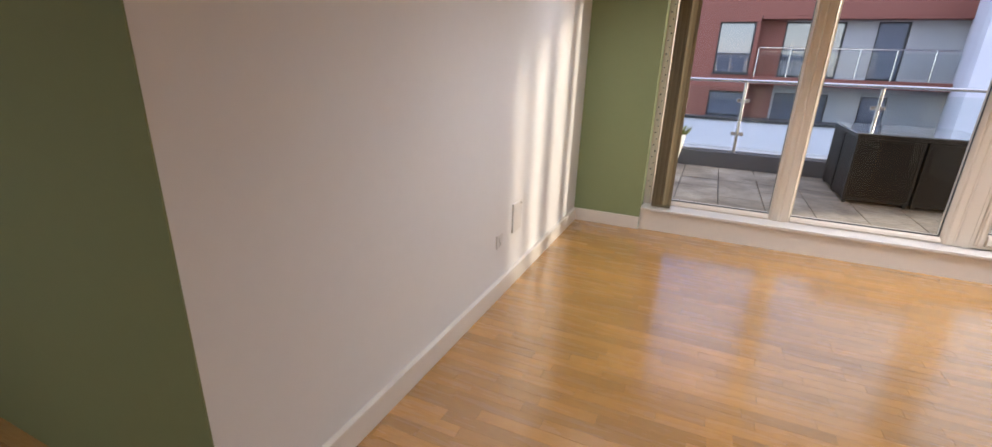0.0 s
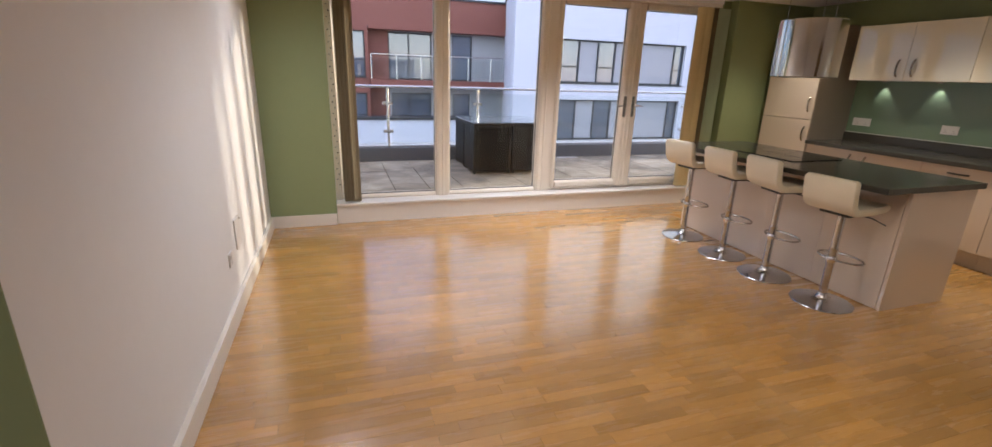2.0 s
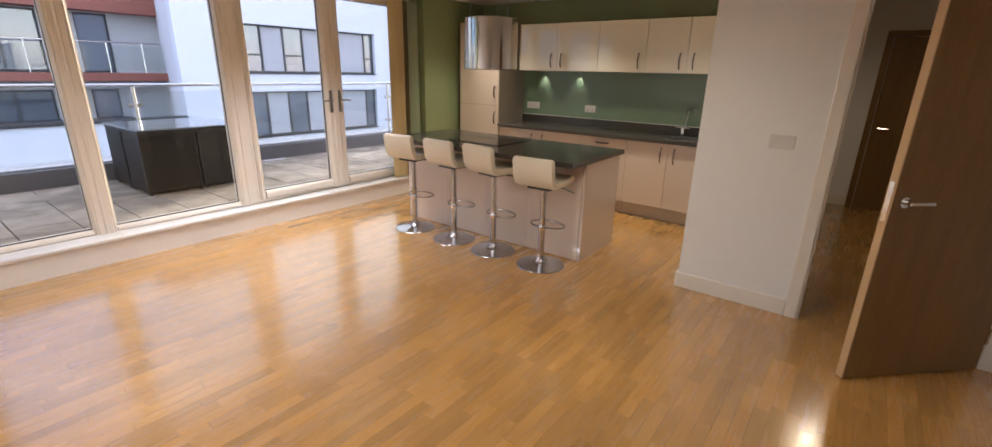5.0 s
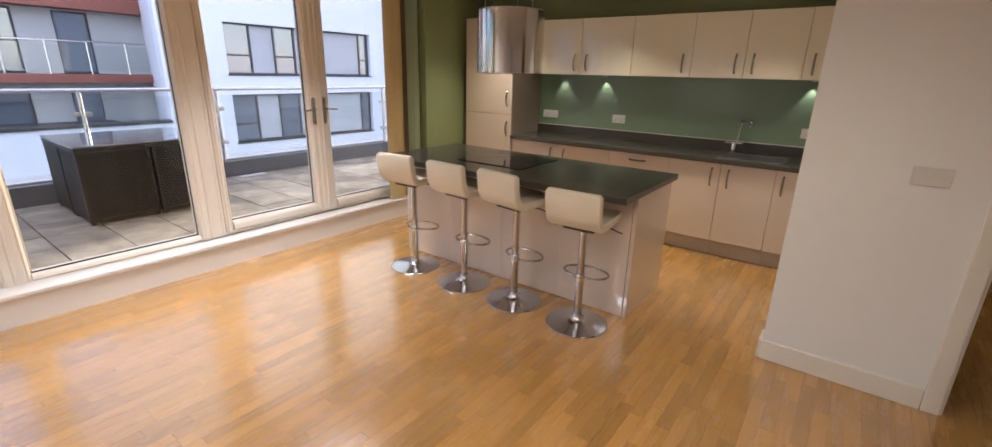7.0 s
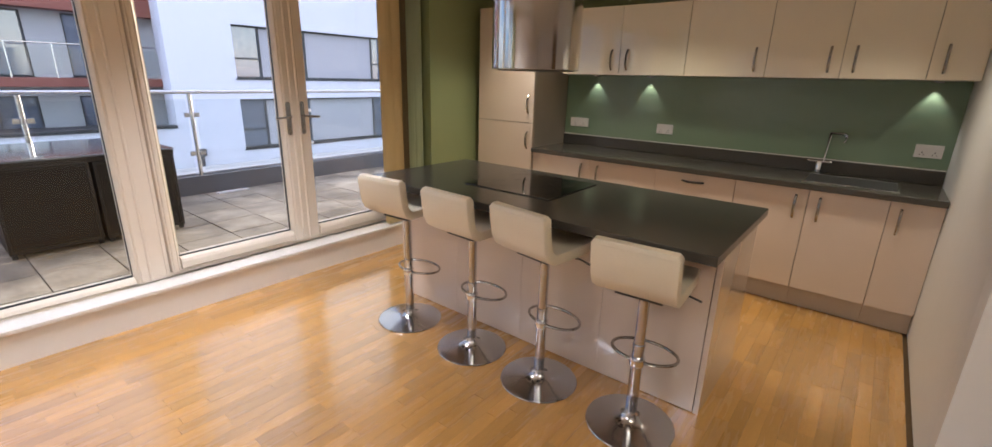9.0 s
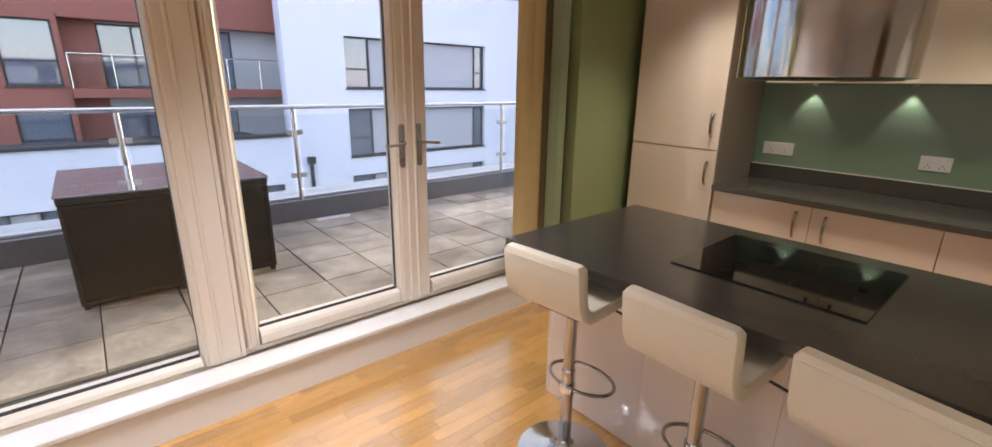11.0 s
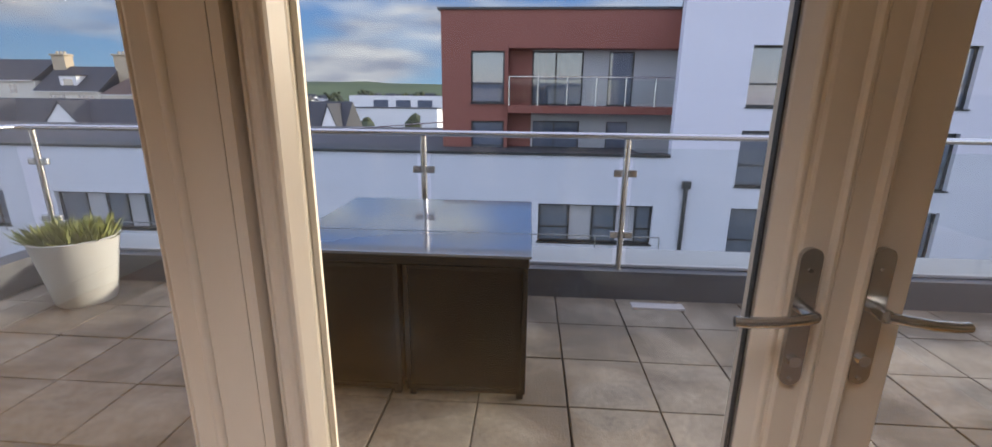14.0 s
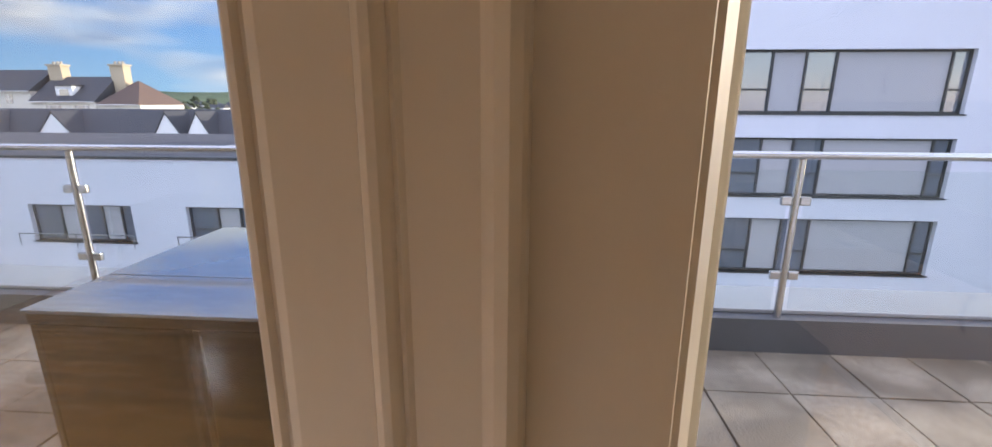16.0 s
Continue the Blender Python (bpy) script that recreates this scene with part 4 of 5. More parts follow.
part("rim", lathe(bmesh.new(), [(0.165, 0.0), (0.168, 0.003), (0.150, 0.004), (0.148, 0.003)], seg=36), M["tile"], cover_plate, "", True)
part("lid", lathe(bmesh.new(), [(0.145, 0.0), (0.146, 0.004), (0.12, 0.005), (0.02, 0.006)], seg=36), M["tile"], cover_plate, "worn concrete lid", True)

shrub = thing("potted_plant", (4.36, 5.76, TZ), "dark withered plant in a small grey pot", "plant")
part("pot", lathe(bmesh.new(), [(0.055, 0.0), (0.060, 0.006), (0.078, 0.10), (0.083, 0.105), (0.080, 0.115), (0.070, 0.112), (0.064, 0.095)], seg=28), M["coping"], shrub, "small grey pot", True)
part("soil", lathe(bmesh.new(), [(0.063, 0.085), (0.063, 0.095)], seg=20), M["soil"], shrub)
rng = random.Random(8)
bm = bmesh.new()
for k in range(150):
    a, r = rng.uniform(0, 6.283), 0.055 * math.sqrt(rng.random())
    root = Vector((r * math.cos(a), r * math.sin(a), 0.092))
    out = Vector((math.cos(a), math.sin(a), 0)) * rng.uniform(0.02, 0.13)
    tip = root + out + Vector((0, 0, rng.uniform(0.01, 0.14)))
    side = Vector((-math.sin(a), math.cos(a), 0)) * rng.uniform(0.004, 0.009)
    mid = root.lerp(tip, 0.55) + Vector((0, 0, 0.03))
    vs = [bm.verts.new(v) for v in (root, mid + side, tip, mid - side)]
    bm.faces.new(vs)
tagged(part("foliage", bm, M["tree"], shrub, "dark drooping leaves"), kind="stuff")


# ---- outside ----
structure("ground", boxed(-2500, 2500, -400, 2600, -12.2, -12.0), M["ground"], "dull distant ground reaching the horizon", "ground")


def pierced(bm, x0, x1, z0, z1, y0, y1, holes):
    """A wall in the xz plane with rectangular openings (x0, x1, z0, z1)."""
    cuts = sorted({z0, z1, *(h[2] for h in holes), *(h[3] for h in holes)})
    for a, b in zip(cuts, cuts[1:]):
        mid, x = (a + b) / 2, x0
        for h in sorted(h for h in holes if h[2] < mid < h[3]):
            if h[0] > x:
                box(bm, x, h[0], y0, y1, a, b)
            x = h[1]
        if x < x1:
            box(bm, x, x1, y0, y1, a, b)
    return bm


def far_window(parent, o, x0, x1, z0, z1, y, segments, transom=True):
    """A dark framed window set back in its opening. segments: (end x, 'glass' or 'panel')."""
    ox, oy, oz = o
    bm = bmesh.new()
    f = 0.07
    box(bm, x0 - ox, x1 - ox, y - oy, y + 0.10 - oy, z0 - oz, z0 + f - oz)
    box(bm, x0 - ox, x1 - ox, y - oy, y + 0.10 - oy, z1 - f - oz, z1 - oz)
    edges = [x0] + [s[0] for s in segments]
    for k, x in enumerate(edges):
        a = x - (0 if k == 0 else f if k == len(edges) - 1 else f / 2)
        box(bm, a - ox, a + f - ox, y - oy, y + 0.10 - oy, z0 + f - oz, z1 - f - oz)
    w = part("window", bm, M["anthracite"], parent, "anthracite framed window")
    left = x0
    for x, kind in segments:
        mat = M["far_glass"] if kind == "glass" else M["far_blind"]
        part("pane" if kind == "glass" else "panel", boxed(left + f / 2 - ox, x - f / 2 - ox, y + 0.05 - oy, y + 0.08 - oy, z0 + f - oz, z1 - f - oz), mat, w, "dark reflecting pane" if kind == "glass" else "grey infill panel")
        if kind == "glass" and transom and x - left > 0.5:
            zt = z0 + 0.38 * (z1 - z0)
            part("transom", boxed(left + f / 2 - ox, x - f / 2 - ox, y + 0.01 - oy, y + 0.09 - oy, zt - 0.03 - oz, zt + 0.03 - oz), M["anthracite"], w)
        left = x
    part("sill", boxed(x0 - 0.05 - ox, x1 + 0.05 - ox, y - 0.20 - oy, y + 0.02 - oy, z0 - 0.05 - oz, z0 - oz), M["anthracite"], w)
    return w


# White block opposite, with bands of windows.
O = (13.25, 21.0, -12.0)
block = thing("apartment_block", O, "white rendered apartment block with dark banded windows", "building")
ROWS = [(1.28, 3.18), (-1.36, 0.52), (-4.0, -2.12), (-6.65, -4.77)]
holes = [(9.47, 16.28, a, b) for a, b in ROWS]
bm = bmesh.new()
pierced(bm, 7.25, 19.3, -12, 5.35, 21.0, 21.35, holes)
sheet(bm, [(7.25, 21.351), (7.62, 21.351), (9.35, 27.4), (11.5, 36.0), (11.1, 36.0), (8.98, 27.4)], 17.35, lambda u, v, d: (u, v, -12 + d))
box(bm, 18.95, 19.3, 21.351, 36, -12, 5.35)
box(bm, 11.51, 18.949, 35.6, 36, -12, 5.35)
bmesh.ops.translate(bm, verts=bm.verts, vec=(-O[0], -O[1], -O[2]))
part("wall", bm, M["render"], block)
part("roof", sheet(bmesh.new(), [(7.2, 20.95), (19.35, 20.95), (19.35, 36.05), (11.05, 36.05), (8.93, 27.4)], 0.1, lambda u, v, d: (u - O[0], v - O[1], 17.352 + d)), M["felt"], block)
for a, b in ROWS:
    far_window(block, O, 9.47, 16.28, a, b, 21.16, [(10.5, "glass"), (11.5, "panel"), (12.4, "glass"), (15.75, "panel"), (16.28, "glass")])
bm = bmesh.new()
rod(bm, (7.85 - O[0], -0.08, -1.45 - O[2]), (7.85 - O[0], -0.08, -8 - O[2]), 0.07)
box(bm, 7.72 - O[0], 7.98 - O[0], -0.2, -0.01, -1.46 - O[2], -1.2 - O[2])
part("downpipe", bm, M["anthracite"], block, "dark grey downpipe")

# Long low white wing in front of the red building.
O = (-10.0, 21.0, -12.0)
wing = thing("apartment_wing", O, "long low white rendered wing with flat dark roof", "building")
WINS = [(-27.7, -23.7), (-21.6, -17.6), (-15.5, -11.45), (-9.35, -5.3), (-3.2, 0.75), (2.85, 6.85)]
holes = [(a, b, z, z + 1.40) for a, b in WINS for z in (-3.52, -6.3)]
bm = bmesh.new()
pierced(bm, -45, 7.248, -12, -0.42, 21.0, 21.35, holes)
box(bm, -45, 7.248, 40, 40.3, -12, -0.9)
bmesh.ops.translate(bm, verts=bm.verts, vec=(10.0, -21.0, 12.0))
part("wall", bm, M["render"], wing)
part("parapet_capping", boxed(-35, 17.24, -0.06, 0.42, 11.582, 11.68), M["anthracite"], wing, "dark metal capping")
part("roof", boxed(-34.9, 17.24, 0.43, 19.2, 11.0, 11.2), M["felt"], wing, "dark felted flat roof")
for k, (a, b) in enumerate(WINS):
    m = a + (b - a) * 0.27
    far_window(wing, O, a, b, -3.52, -2.12, 21.16, [(m, "glass"), (m + 0.85, "panel"), (m + 1.65, "glass"), (b - 0.55, "panel"), (b, "glass")], k % 2 == 1)
    far_window(wing, O, a, b, -6.3, -4.9, 21.16, [(m, "glass"), (b - 0.8, "panel"), (b, "glass")], False)
    bm = bmesh.new()
    for x in (a - 0.2, (a + b) / 2, b + 0.2):
        rod(bm, (x + 10, -0.35, 8.35), (x + 10, -0.35, 8.85), 0.02, seg=6)
    rod(bm, (a - 0.2 + 10, -0.35, 8.85), (b + 0.2 + 10, -0.35, 8.85), 0.025, seg=6)
    part("window_guard", bm, M["steel"], wing, "thin steel window guard")
vent = thing("roof_rail", (-6.0, 30.0, -0.8), "thin steel guard rail on the flat roof", "rail")
bm = bmesh.new()
rod(bm, (-4.0, -6.0, 0.55), (4.0, 6.0, 0.75), 0.035, seg=6)
for k in range(5):
    rod(bm, (-4 + 2 * k, -6 + 3 * k, 0), (-4 + 2 * k, -6 + 3 * k, 0.55 + 0.05 * k), 0.025, seg=6)
part("bar", bm, M["steel"], vent)

# Red-clad building set back behind the wing.
O = (4.0, 27.0, -12.0)
red = thing("apartment_building", O, "terracotta clad flats with grey recessed balconies", "building")
bm = bmesh.new()
pierced(bm, -1.62, 1.42, -12, 3.75, 27.0, 27.3, [(-0.28, 1.25, 1.23, 3.5), (-0.28, 1.25, -1.4, 0.42)])
box(bm, -1.62, 9.3, 27.0, 27.3, 3.751, 5.2)
box(bm, 1.421, 2.499, 27.68, 27.98, -12, 3.75)
box(bm, 1.25, 1.42, 27.301, 27.679, -12, 3.75)
box(bm, -1.62, -1.32, 27.301, 40, -12, 5.2)
bmesh.ops.translate(bm, verts=bm.verts, vec=(-O[0], -O[1], -O[2]))
part("wall", bm, M["red"], red, "terracotta cladding")
bm = bmesh.new()
pierced(bm, 2.5, 9.3, -12, 3.75, 27.7, 28.0, [(2.5, 4.85, 1.15, 3.55), (6.0, 7.15, 1.15, 3.55), (2.6, 4.8, -1.5, 0.42), (6.05, 7.05, -1.5, 0.42)])
bmesh.ops.translate(bm, verts=bm.verts, vec=(-O[0], -O[1], -O[2]))
part("recess_wall", bm, M["grey"], red, "pale grey cladding")
part("roof_edge", boxed(-5.75, 5.35, -0.08, 13, 17.202, 17.30), M["anthracite"], red, "dark roof edging")
part("balcony_slab", boxed(-2.55, 5.3, -0.55, 0.72, 12.80, 13.13, 0.02), M["red"], red, "red edged balcony slab")
part("balcony_slab", boxed(-2.55, 5.3, -0.10, 0.72, 15.60, 15.74, 0.02), M["red"], red)
far_window(red, O, -0.28, 1.25, 1.23, 3.5, 27.12, [(1.25, "glass")])
far_window(red, O, -0.28, 1.25, -1.4, 0.42, 27.12, [(1.25, "glass")])
for a, b, m in ((2.5, 4.85, 3.6), (6.0, 7.15, None)):
    far_window(red, O, a, b, 1.15, 3.55, 27.78, [(m, "glass"), (b, "glass")] if m else [(b, "glass")], False)
    far_window(red, O, a + 0.05, b - 0.05, -1.5, 0.42, 27.78, [(m, "glass"), (b - 0.05, "glass")] if m else [(b - 0.05, "glass")], False)
bm = bmesh.new()
for k in range(7):
    rod(bm, (-2.5 + 1.28 * k, -0.5, 13.12), (-2.5 + 1.28 * k, -0.5, 14.36), 0.025, seg=6)
rod(bm, (-2.5, -0.5, 14.38), (5.3, -0.5, 14.38), 0.03, seg=6)
part("balcony_rail", bm, M["steel"], red, "stainless balcony rail")
g = part("balcony_glass", boxed(-2.48, 5.28, -0.51, -0.49, 13.25, 14.25), M["rail_pane"], red)
g.visible_shadow = False


def gable_roof(bm, x0, x1, y0, y1, z0, z1, axis):
    """A pitched roof body; axis 'x' or 'y' is the ridge's way."""
    if axis == "x":
        m = (y0 + y1) / 2
        sheet(bm, [(y0, z0), (y1, z0), (m, z1)], x1 - x0, lambda u, v, d: (x0 + d, u, v))
    else:
        m = (x0 + x1) / 2
        sheet(bm, [(x0, z0), (x1, z0), (m, z1)], y1 - y0, lambda u, v, d: (u, y0 + d, v))
    return bm


def terrace_house(x0, x1, gables):
    c = (x0 + x1) / 2
    h = thing("terraced_house", (c, 62.0, -12.0), "white gabled terraced house with slate roof", "house", "terraced houses")
    part("wall", boxed(x0 - c, x1 - c, -2.6, 2.6, 0, 9.4), M["house_white"], h)
    part("roof", gable_roof(bmesh.new(), x0 - c - 0.1, x1 - c + 0.1, -3.2, 3.2, 9.41, 12.7, "x"), M["slate"], h, "dark slate roof")
    for gx, w in gables:
        g = gx - c
        bm = bmesh.new()
        box(bm, g - w / 2, g + w / 2, -4.2, -2.61, 0, 9.3)
        gable_roof(bm, g - w / 2, g + w / 2, -4.2, -0.5, 9.31, 12.2, "y")
        part("gable", bm, M["house_white"], h, "white gable end")
        for s in (-1, 1):
            bm = bmesh.new()
            sheet(bm, [(g, 12.26), (g + s * (w / 2 + 0.25), 8.95), (g + s * (w / 2 + 0.25), 9.20), (g, 12.52)], 4.0, lambda u, v, d: (u, -4.3 + d, v))
            part("gable_roof", bm, M["slate"], h)


terrace_house(-78, -57.1, [(-62.3, 5.0)])
terrace_house(-57, -49.9, [(-52.6, 5.2)])
terrace_house(-49.7, -36.9, [(-38.7, 3.8)])
terrace_house(-36.8, -27.2, [(-35.0, 3.3), (-28.3, 2.0)])
terrace_house(-27.1, -19, [(-25.9, 2.0), (-20.3, 2.2)])


def old_house(label, x0, x1, y, eaves, ridge, chimneys, hip_a, hip_b, windows, cover, dormers=()):
    """A rendered house with a hipped or gabled roof; hip_a and hip_b shorten the ridge at its ends."""
    c = (x0 + x1) / 2
    h = thing("old_house", (c, y, -12.0), label, "house")
    w = (x1 - x0) / 2
    part("wall", boxed(-w, w, -5, 5, 0, eaves + 12), M["house"], h)
    bm = bmesh.new()
    z0, z1 = eaves + 12.01, ridge + 12
    lo = [bm.verts.new(p) for p in ((-w - 0.1, -5.4, z0), (w + 0.1, -5.4, z0), (w + 0.1, 5.4, z0), (-w - 0.1, 5.4, z0))]
    hi = [bm.verts.new((-w + hip_a, 0, z1)), bm.verts.new((w - hip_b, 0, z1))]
    for f in ((lo[0], lo[1], hi[1], hi[0]), (lo[1], lo[2], hi[1]), (lo[2], lo[3], hi[0], hi[1]), (lo[3], lo[0], hi[0]), (lo[3], lo[2], lo[1], lo[0])):
        bm.faces.new(f)
    part("roof", bm, cover, h, "weathered tiled roof")
    part("gutter", boxed(-w - 0.1, w + 0.1, -5.55, -5.41, z0 - 0.08, z0 + 0.06), M["house_white"], h, "pale gutter board")
    for x in chimneys:
        bm = bmesh.new()
        box(bm, x - c - 1.2, x - c + 1.2, -0.8, 0.8, z0 + 1.5, z1 + 1.7, 0.05)
        box(bm, x - c - 1.4, x - c + 1.4, -1.0, 1.0, z1 + 1.72, z1 + 2.0, 0.05)
        stack = part("chimney", bm, M["stack"], h, "cream rendered chimney")
        bm = bmesh.new()
        for k in (-0.7, 0.0, 0.7):
            rod(bm, (x - c + k, 0, z1 + 2.01), (x - c + k, 0, z1 + 2.5), 0.22, 0.17, 8)
        part("chimney_pots", bm, M["stack"], stack)
    for x in windows:
        for z in (eaves + 10.0, eaves + 6.8):
            win_far = part("window", boxed(x - c - 0.62, x - c + 0.62, -5.05, -4.99, z, z + 1.45), M["far_glass"], h, "dark sash window")
            bm = bmesh.new()
            box(bm, x - c - 0.05, x - c + 0.05, -5.09, -5.051, z, z + 1.45)
            box(bm, x - c - 0.62, x - c - 0.051, -5.09, -5.051, z + 0.68, z + 0.78)
            box(bm, x - c + 0.051, x - c + 0.62, -5.09, -5.051, z + 0.68, z + 0.78)
            part("glazing_bars", bm, M["house_white"], win_far, "white glazing bars")
    for x in dormers:
        bm = bmesh.new()
        box(bm, x - c - 1.5, x - c + 1.5, -4.1, -1.2, z0 + 0.6, z0 + 2.5)
        dormer = part("dormer", bm, M["house_white"], h, "white box dormer")
        part("dormer_window", boxed(x - c - 0.8, x - c + 0.8, -4.16, -4.101, z0 + 1.0, z0 + 2.0), M["far_glass"], dormer, "dark dormer window")
        part("dormer_roof", boxed(x - c - 1.7, x - c + 1.7, -4.3, -1.0, z0 + 2.51, z0 + 2.7), M["slate"], dormer, "dark flat dormer roof")


old_house("cream rendered old house with slate roof, dormer and chimneys", -79.3, -67.8, 85, 1.5, 5.7, [-78.1, -66.9], 0.0, 0.0, [-76.0, -74.6, -71.0, -69.6], M["slate"], [-73.8])
old_house("cream rendered old house with brown hipped roof", -67.6, -60.2, 85, 1.05, 5.0, [], 3.4, 3.6, [-64.0], M["brownroof"])
old_house("long grey old house with dark slate roof", -112, -80.0, 86, 3.2, 6.9, [-101], 0.0, 0.0, [-108, -104, -100, -96, -92, -88, -84], M["slate"])

O = (-28.5, 110.0, -12.0)
mid = thing("office_building", O, "white flat-roofed building with dark window openings", "building")
bm = bmesh.new()
box(bm, -10.5, 10.5, 0, 20, 0, 10.6)
box(bm, -10.5, 12.5, 4, 20, 10.61, 13.3)
part("wall", bm, M["house_white"], mid)
for x in (-3.2, 2.0, 7.0):
    part("window", boxed(x - 1.7, x + 1.7, 3.9, 4.02, 10.9, 12.4), M["far_glass"], mid, "dark window")
part("roof_edge", boxed(-10.6, 10.6, -0.1, 4.0, 10.62, 10.85), M["felt"], mid)
structure("water", boxed(45, 2500, 95, 2500, -11.99, -11.9), M["sea"], "pale calm water reaching the horizon", "water")
O = (68.0, 60.0, -12.0)
quay = thing("quay_building", O, "pale low building with grey window bands by the water", "building")
part("wall", boxed(-10, 10, 0, 12, 0, 7.0), M["house_white"], quay)
for z in (1.2, 3.9):
    part("window", boxed(-9, 9, -0.06, 0.02, z, z + 1.5), M["far_glass"], quay, "grey window band")
part("roof", boxed(-10.3, 10.3, -0.4, 12.3, 7.01, 7.3), M["grey"], quay)

# Town roofs and trees before the hills.
rng = random.Random(11)
walls, roofs = bmesh.new(), bmesh.new()
for k in range(170):
    y = rng.uniform(125, 420)
    x = rng.uniform(-1.15, 0.10) * y - 10
    w, d, hgt = rng.uniform(3, 8), rng.uniform(3, 5), rng.uniform(3, 6.5)
    base = -12 + (y - 120) * 0.022
    box(walls, x - w, x + w, y, y + d * 2, -12, base + hgt)
    gable_roof(roofs, x - w - 0.3, x + w + 0.3, y - 0.3, y + d * 2 + 0.3, base + hgt + 0.02, base + hgt + rng.uniform(1.8, 3.6), rng.choice("xxy"))
tagged(new("town_walls", mesh_of("town_walls", walls, M["house_white"])), "pale walls of far town houses", "houses", kind="stuff")
tagged(new("town_roofs", mesh_of("town_roofs", roofs, M["slate"])), "dark roofs of far town houses", "houses", kind="stuff")
bm = bmesh.new()
for k in range(260):
    y = rng.uniform(70, 430)
    cxx, czz, r = rng.uniform(-1.15, 0.05) * y - 6, -12 + (y - 70) * 0.024 + rng.uniform(3, 7.5), rng.uniform(1.0, 3.2)
    for j in range(7):
        made = bmesh.ops.create_icosphere(bm, subdivisions=1, radius=r * rng.uniform(0.35, 0.7))
        off = Vector((cxx + rng.uniform(-r, r), y + rng.uniform(-r, r), czz + rng.uniform(-r, r * 0.6)))
        for v in made["verts"]:
            v.co = v.co * rng.uniform(0.75, 1.2) + off
tagged(new("town_trees", mesh_of("town_trees", bm, M["tree"])), "dark bare tree clumps between far houses", "trees", kind="stuff")
bm = bmesh.new()
N, R = 90, 9
grid = []
for i in range(N):
    col = []
    x = -1700 + 2600 * i / (N - 1)
    for j in range(R):
        y = 450 + 110 * j
        rise = (j / (R - 1)) ** 0.8
        top = 25.0 + 7.0 * noise.noise((x * 0.0028, 3.1, 0)) + 3.0 * noise.noise((x * 0.011, 1.7, 0))
        fall = max(0.0, min(1.0, (260 - x) / 500))
        col.append(bm.verts.new((x, y, -12 + (12 + top * 1.25) * rise * fall + 2.0 * noise.noise((x * 0.01, y * 0.01, 5)))))
    grid.append(col)
for i in range(N - 1):
    for j in range(R - 1):
        bm.faces.new((grid[i][j], grid[i + 1][j], grid[i + 1][j + 1], grid[i][j + 1]))
structure("backdrop_hills", bm, M["grass"], "low green hills with hedged fields", "hills", True)

# Sky with drifting clouds, far behind everything.
m = bpy.data.materials.new("cloudy_sky")
m.use_nodes = True
n, l = m.node_tree.nodes, m.node_tree.links
n.remove(n["Principled BSDF"])
em = n.new("ShaderNodeEmission")
em.inputs["Strength"].default_value = CLOUD_POWER
tc, mp, t1, t2 = n.new("ShaderNodeTexCoord"), n.new("ShaderNodeMapping"), n.new("ShaderNodeTexNoise"), n.new("ShaderNodeTexNoise")
mp.inputs["Scale"].default_value = (0.0016, 0.0016, 0.0062)
t1.inputs["Scale"].default_value, t1.inputs["Detail"].default_value, t1.inputs["Distortion"].default_value = 1.0, 3, 0.0
t2.inputs["Scale"].default_value, t2.inputs["Detail"].default_value = 2.7, 3
l.new(tc.outputs["Object"], mp.inputs["Vector"])
for t in (t1, t2):
    l.new(mp.outputs["Vector"], t.inputs["Vector"])
sep, up = n.new("ShaderNodeSeparateXYZ"), n.new("ShaderNodeMapRange")
l.new(tc.outputs["Object"], sep.inputs["Vector"])
up.inputs["From Min"].default_value, up.inputs["From Max"].default_value = 0, 420
l.new(sep.outputs["Z"], up.inputs["Value"])
east = n.new("ShaderNodeMapRange")
east.inputs["From Min"].default_value, east.inputs["From Max"].default_value = 100, 1100
l.new(sep.outputs["X"], east.inputs["Value"])
blue, cloud = n.new("ShaderNodeValToRGB"), n.new("ShaderNodeValToRGB")
blue.color_ramp.elements[0].color, blue.color_ramp.elements[1].color = (0.36, 0.60, 0.86, 1), (0.10, 0.29, 0.80, 1)
l.new(up.outputs["Result"], blue.inputs["Fac"])
cloud.color_ramp.elements[0].color, cloud.color_ramp.elements[1].color = (0.42, 0.46, 0.60, 1), (0.96, 0.97, 1.0, 1)
cloud.color_ramp.elements[0].position, cloud.color_ramp.elements[1].position = 0.35, 0.68
l.new(t2.outputs["Fac"], cloud.inputs["Fac"])
cover = n.new("ShaderNodeMapRange")
cover.inputs["From Min"].default_value, cover.inputs["From Max"].default_value = 0.49, 0.67
lift = n.new("ShaderNodeMath")
lift.operation = "MULTIPLY_ADD"
lift.inputs[1].default_value = 0.10
l.new(up.outputs["Result"], lift.inputs[0])
l.new(t1.outputs["Fac"], lift.inputs[2])
l.new(lift.outputs[0], cover.inputs["Value"])
mix, mix2 = n.new("ShaderNodeMix"), n.new("ShaderNodeMix")
mix.data_type = mix2.data_type = "RGBA"
l.new(cover.outputs["Result"], mix.inputs[0])
l.new(blue.outputs["Color"], mix.inputs[6])
l.new(cloud.outputs["Color"], mix.inputs[7])
l.new(east.outputs["Result"], mix2.inputs[0])
l.new(mix.outputs[2], mix2.inputs[6])
mix2.inputs[7].default_value = (1.0, 1.0, 1.05, 1)
l.new(mix2.outputs[2], em.inputs["Color"])
l.new(em.outputs[0], n["Material Output"].inputs["Surface"])
bm = bmesh.new()
prev = None
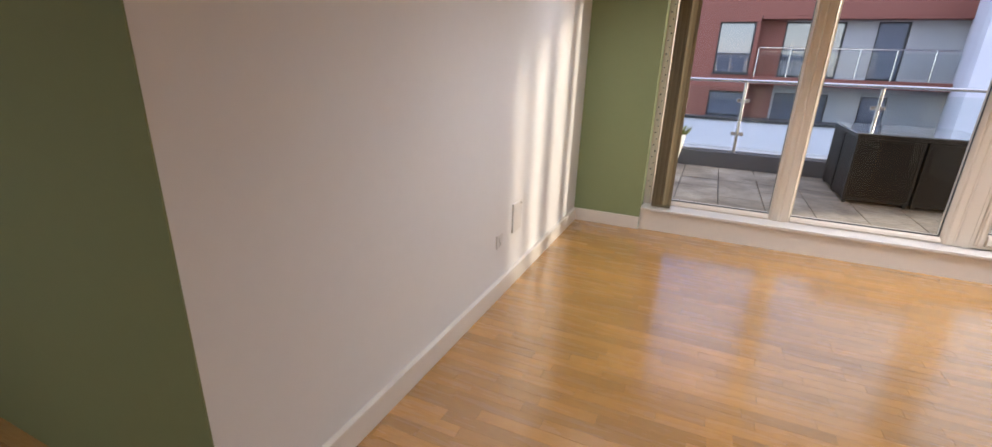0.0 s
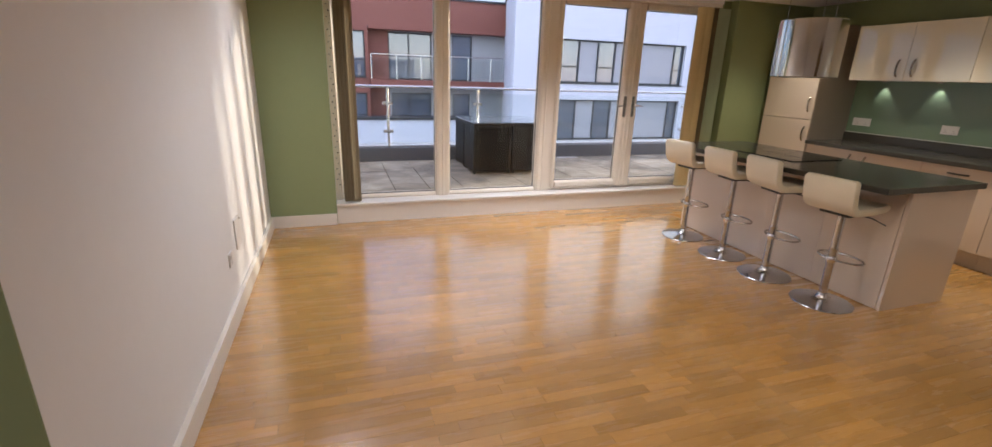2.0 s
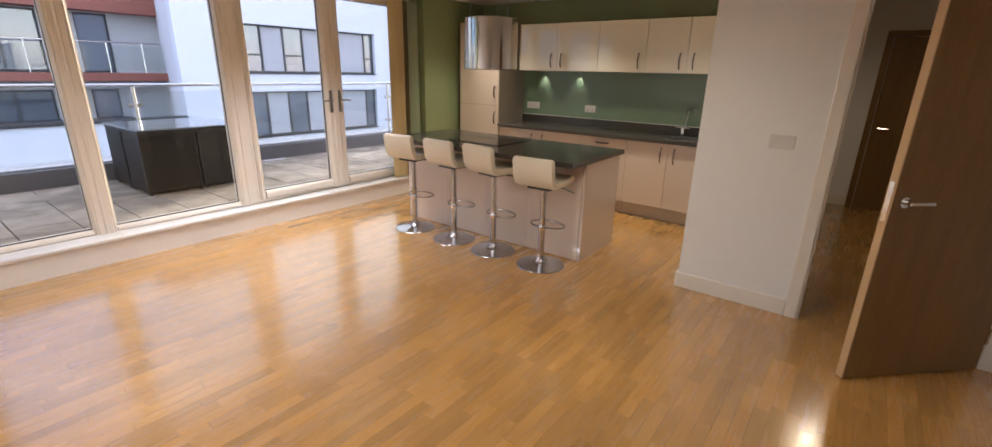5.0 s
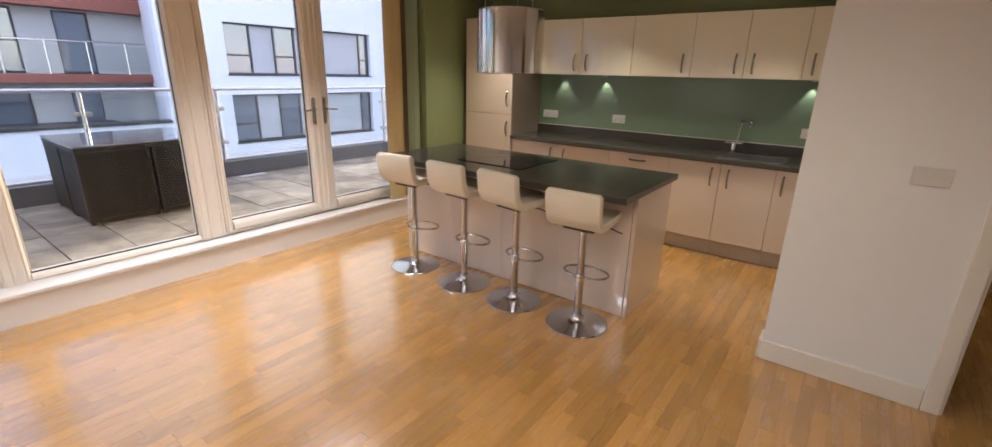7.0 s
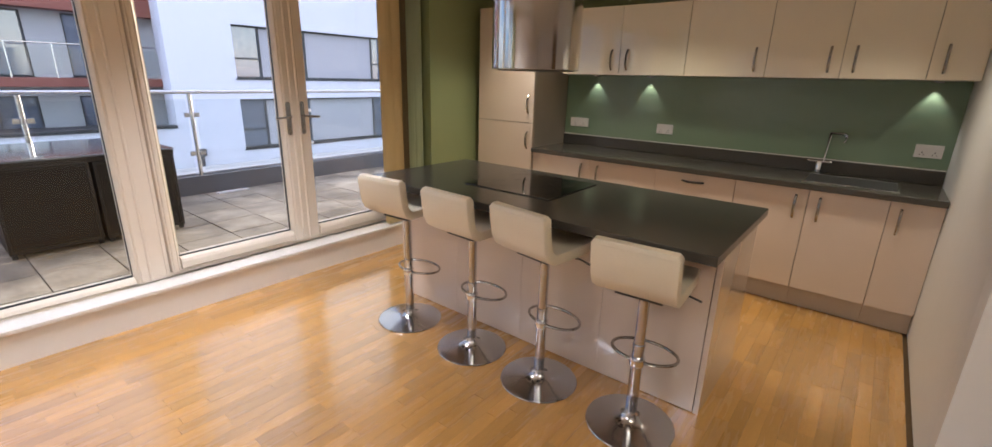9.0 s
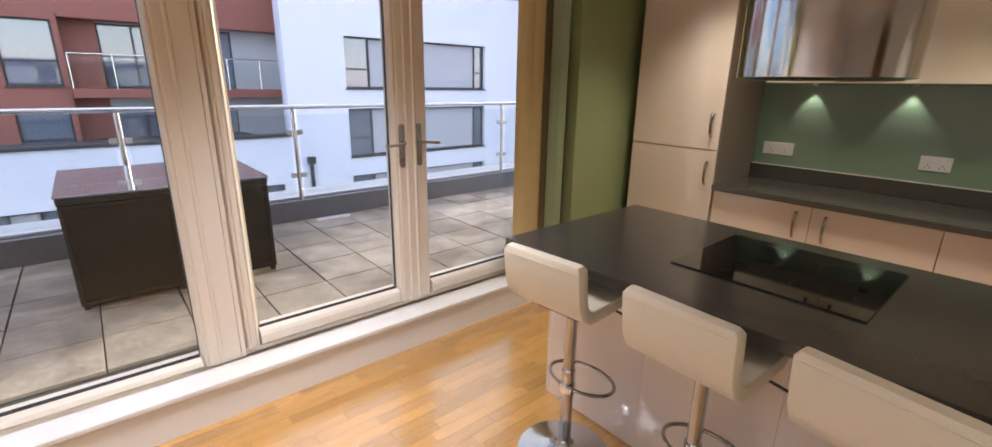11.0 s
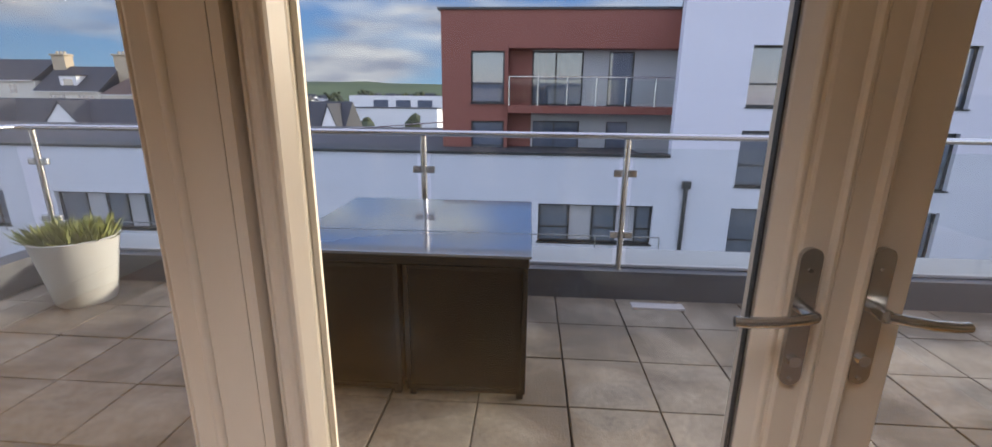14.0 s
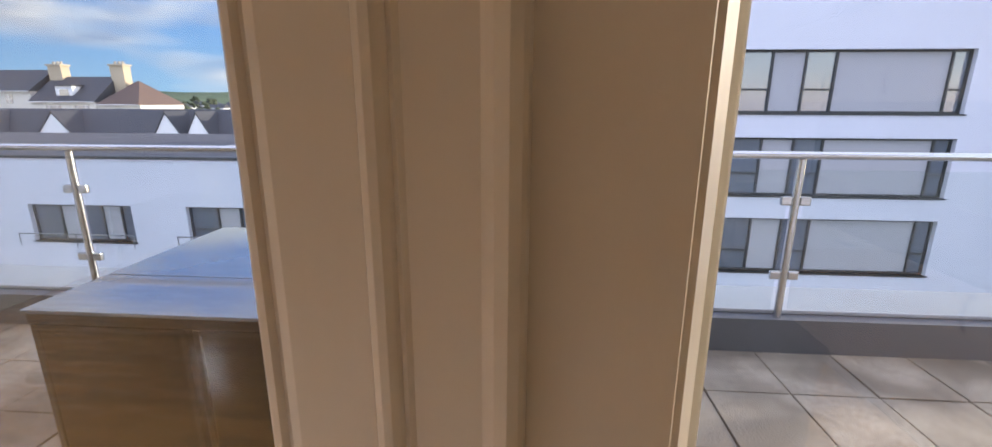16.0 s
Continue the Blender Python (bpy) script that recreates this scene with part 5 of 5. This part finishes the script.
for k in range(41):
    a = radians(38 + (178 - 38) * k / 40)
    cur = [bm.verts.new((1700 * math.cos(a), 1700 * math.sin(a), z)) for z in (-60, 1500)]
    if prev:
        bm.faces.new((prev[0], cur[0], cur[1], prev[1]))
    prev = cur
structure("backdrop_sky", bm, m, "blue sky with grey and white drifting clouds", "sky", True)


# ---- pieces of paving and floor ----
terrace = bpy.data.objects["terrace_slab"]
rng = random.Random(3)
T = 0.408
kinds = []
for k in range(3):
    kinds.append(mesh_of("paving_slab", boxed(-T / 2 + 0.004, T / 2 - 0.004, -T / 2 + 0.004, T / 2 - 0.004, -0.02, 0.0, 0.004), M["tile"]))
for i in range(-11, 16):
    for j in range(-3, 4):
        x, y = 3.10 + (i + 0.5) * T, 6.40 + (j + 0.5) * T
        if not (-1.05 < x < 9.1 and 5.60 < y < 7.60):
            continue
        ob = new("paving_slab", kinds[rng.randrange(3)])
        ob.parent = terrace
        ob.matrix_world = pose(x + rng.uniform(-0.001, 0.001), y + rng.uniform(-0.001, 0.001), TZ + rng.uniform(-0.0015, 0.0015), rng.uniform(-0.2, 0.2), rng.uniform(-0.2, 0.2), rng.choice((0, 90, 180, 270)))

floor = bpy.data.objects["floor"]
W, LENGTHS = 0.0655, (0.26, 0.31, 0.36, 0.42, 0.48, 0.55)
strips = [mesh_of("oak_strip", boxed(0.0004, length - 0.0004, 0.0003, W - 0.0003, -0.012, 0.0), M["oak"]) for length in LENGTHS]
rng = random.Random(21)
verts, faces = [], []
y = -2.3
while y < 5.135:
    if y < 1.25:
        spans = [(-3.2, 7.18)]
    elif y < 1.41:
        spans = [(-3.2, 3.27)]
    else:
        spans = [(-1.03, 5.42)]
    for xa, xb in spans:
        x = xa - rng.uniform(0, 0.4)
        while x < xb:
            k = rng.randrange(6)
            length = LENGTHS[k]
            a, b = max(x, xa), min(x + length, xb)
            if 0.35 < x and x + length < 2.85 and 2.05 < y < 4.75:
                ob = new("oak_strip", strips[k])
                ob.parent = floor
                ob.location = (x, y, 0.0)
            elif b - a > 0.01:
                s = len(verts)
                for px in (a + 0.0004, b - 0.0004):
                    for py in (y + 0.0003, y + W - 0.0003):
                        for pz in (-0.012, 0.0):
                            verts.append((px, py, pz))
                faces += [(s + 1, s + 5, s + 7, s + 3), (s, s + 4, s + 5, s + 1), (s + 4, s + 6, s + 7, s + 5), (s + 6, s + 2, s + 3, s + 7), (s + 2, s, s + 1, s + 3)]
            x += length
    y += W
data = bpy.data.meshes.new("oak_strips")
data.from_pydata(verts, [], faces)
data.materials.append(M["oak_far"])
ob = tagged(new("oak_strips", data), "honey coloured varnished oak floor strips", kind="stuff")
ob.parent = floor
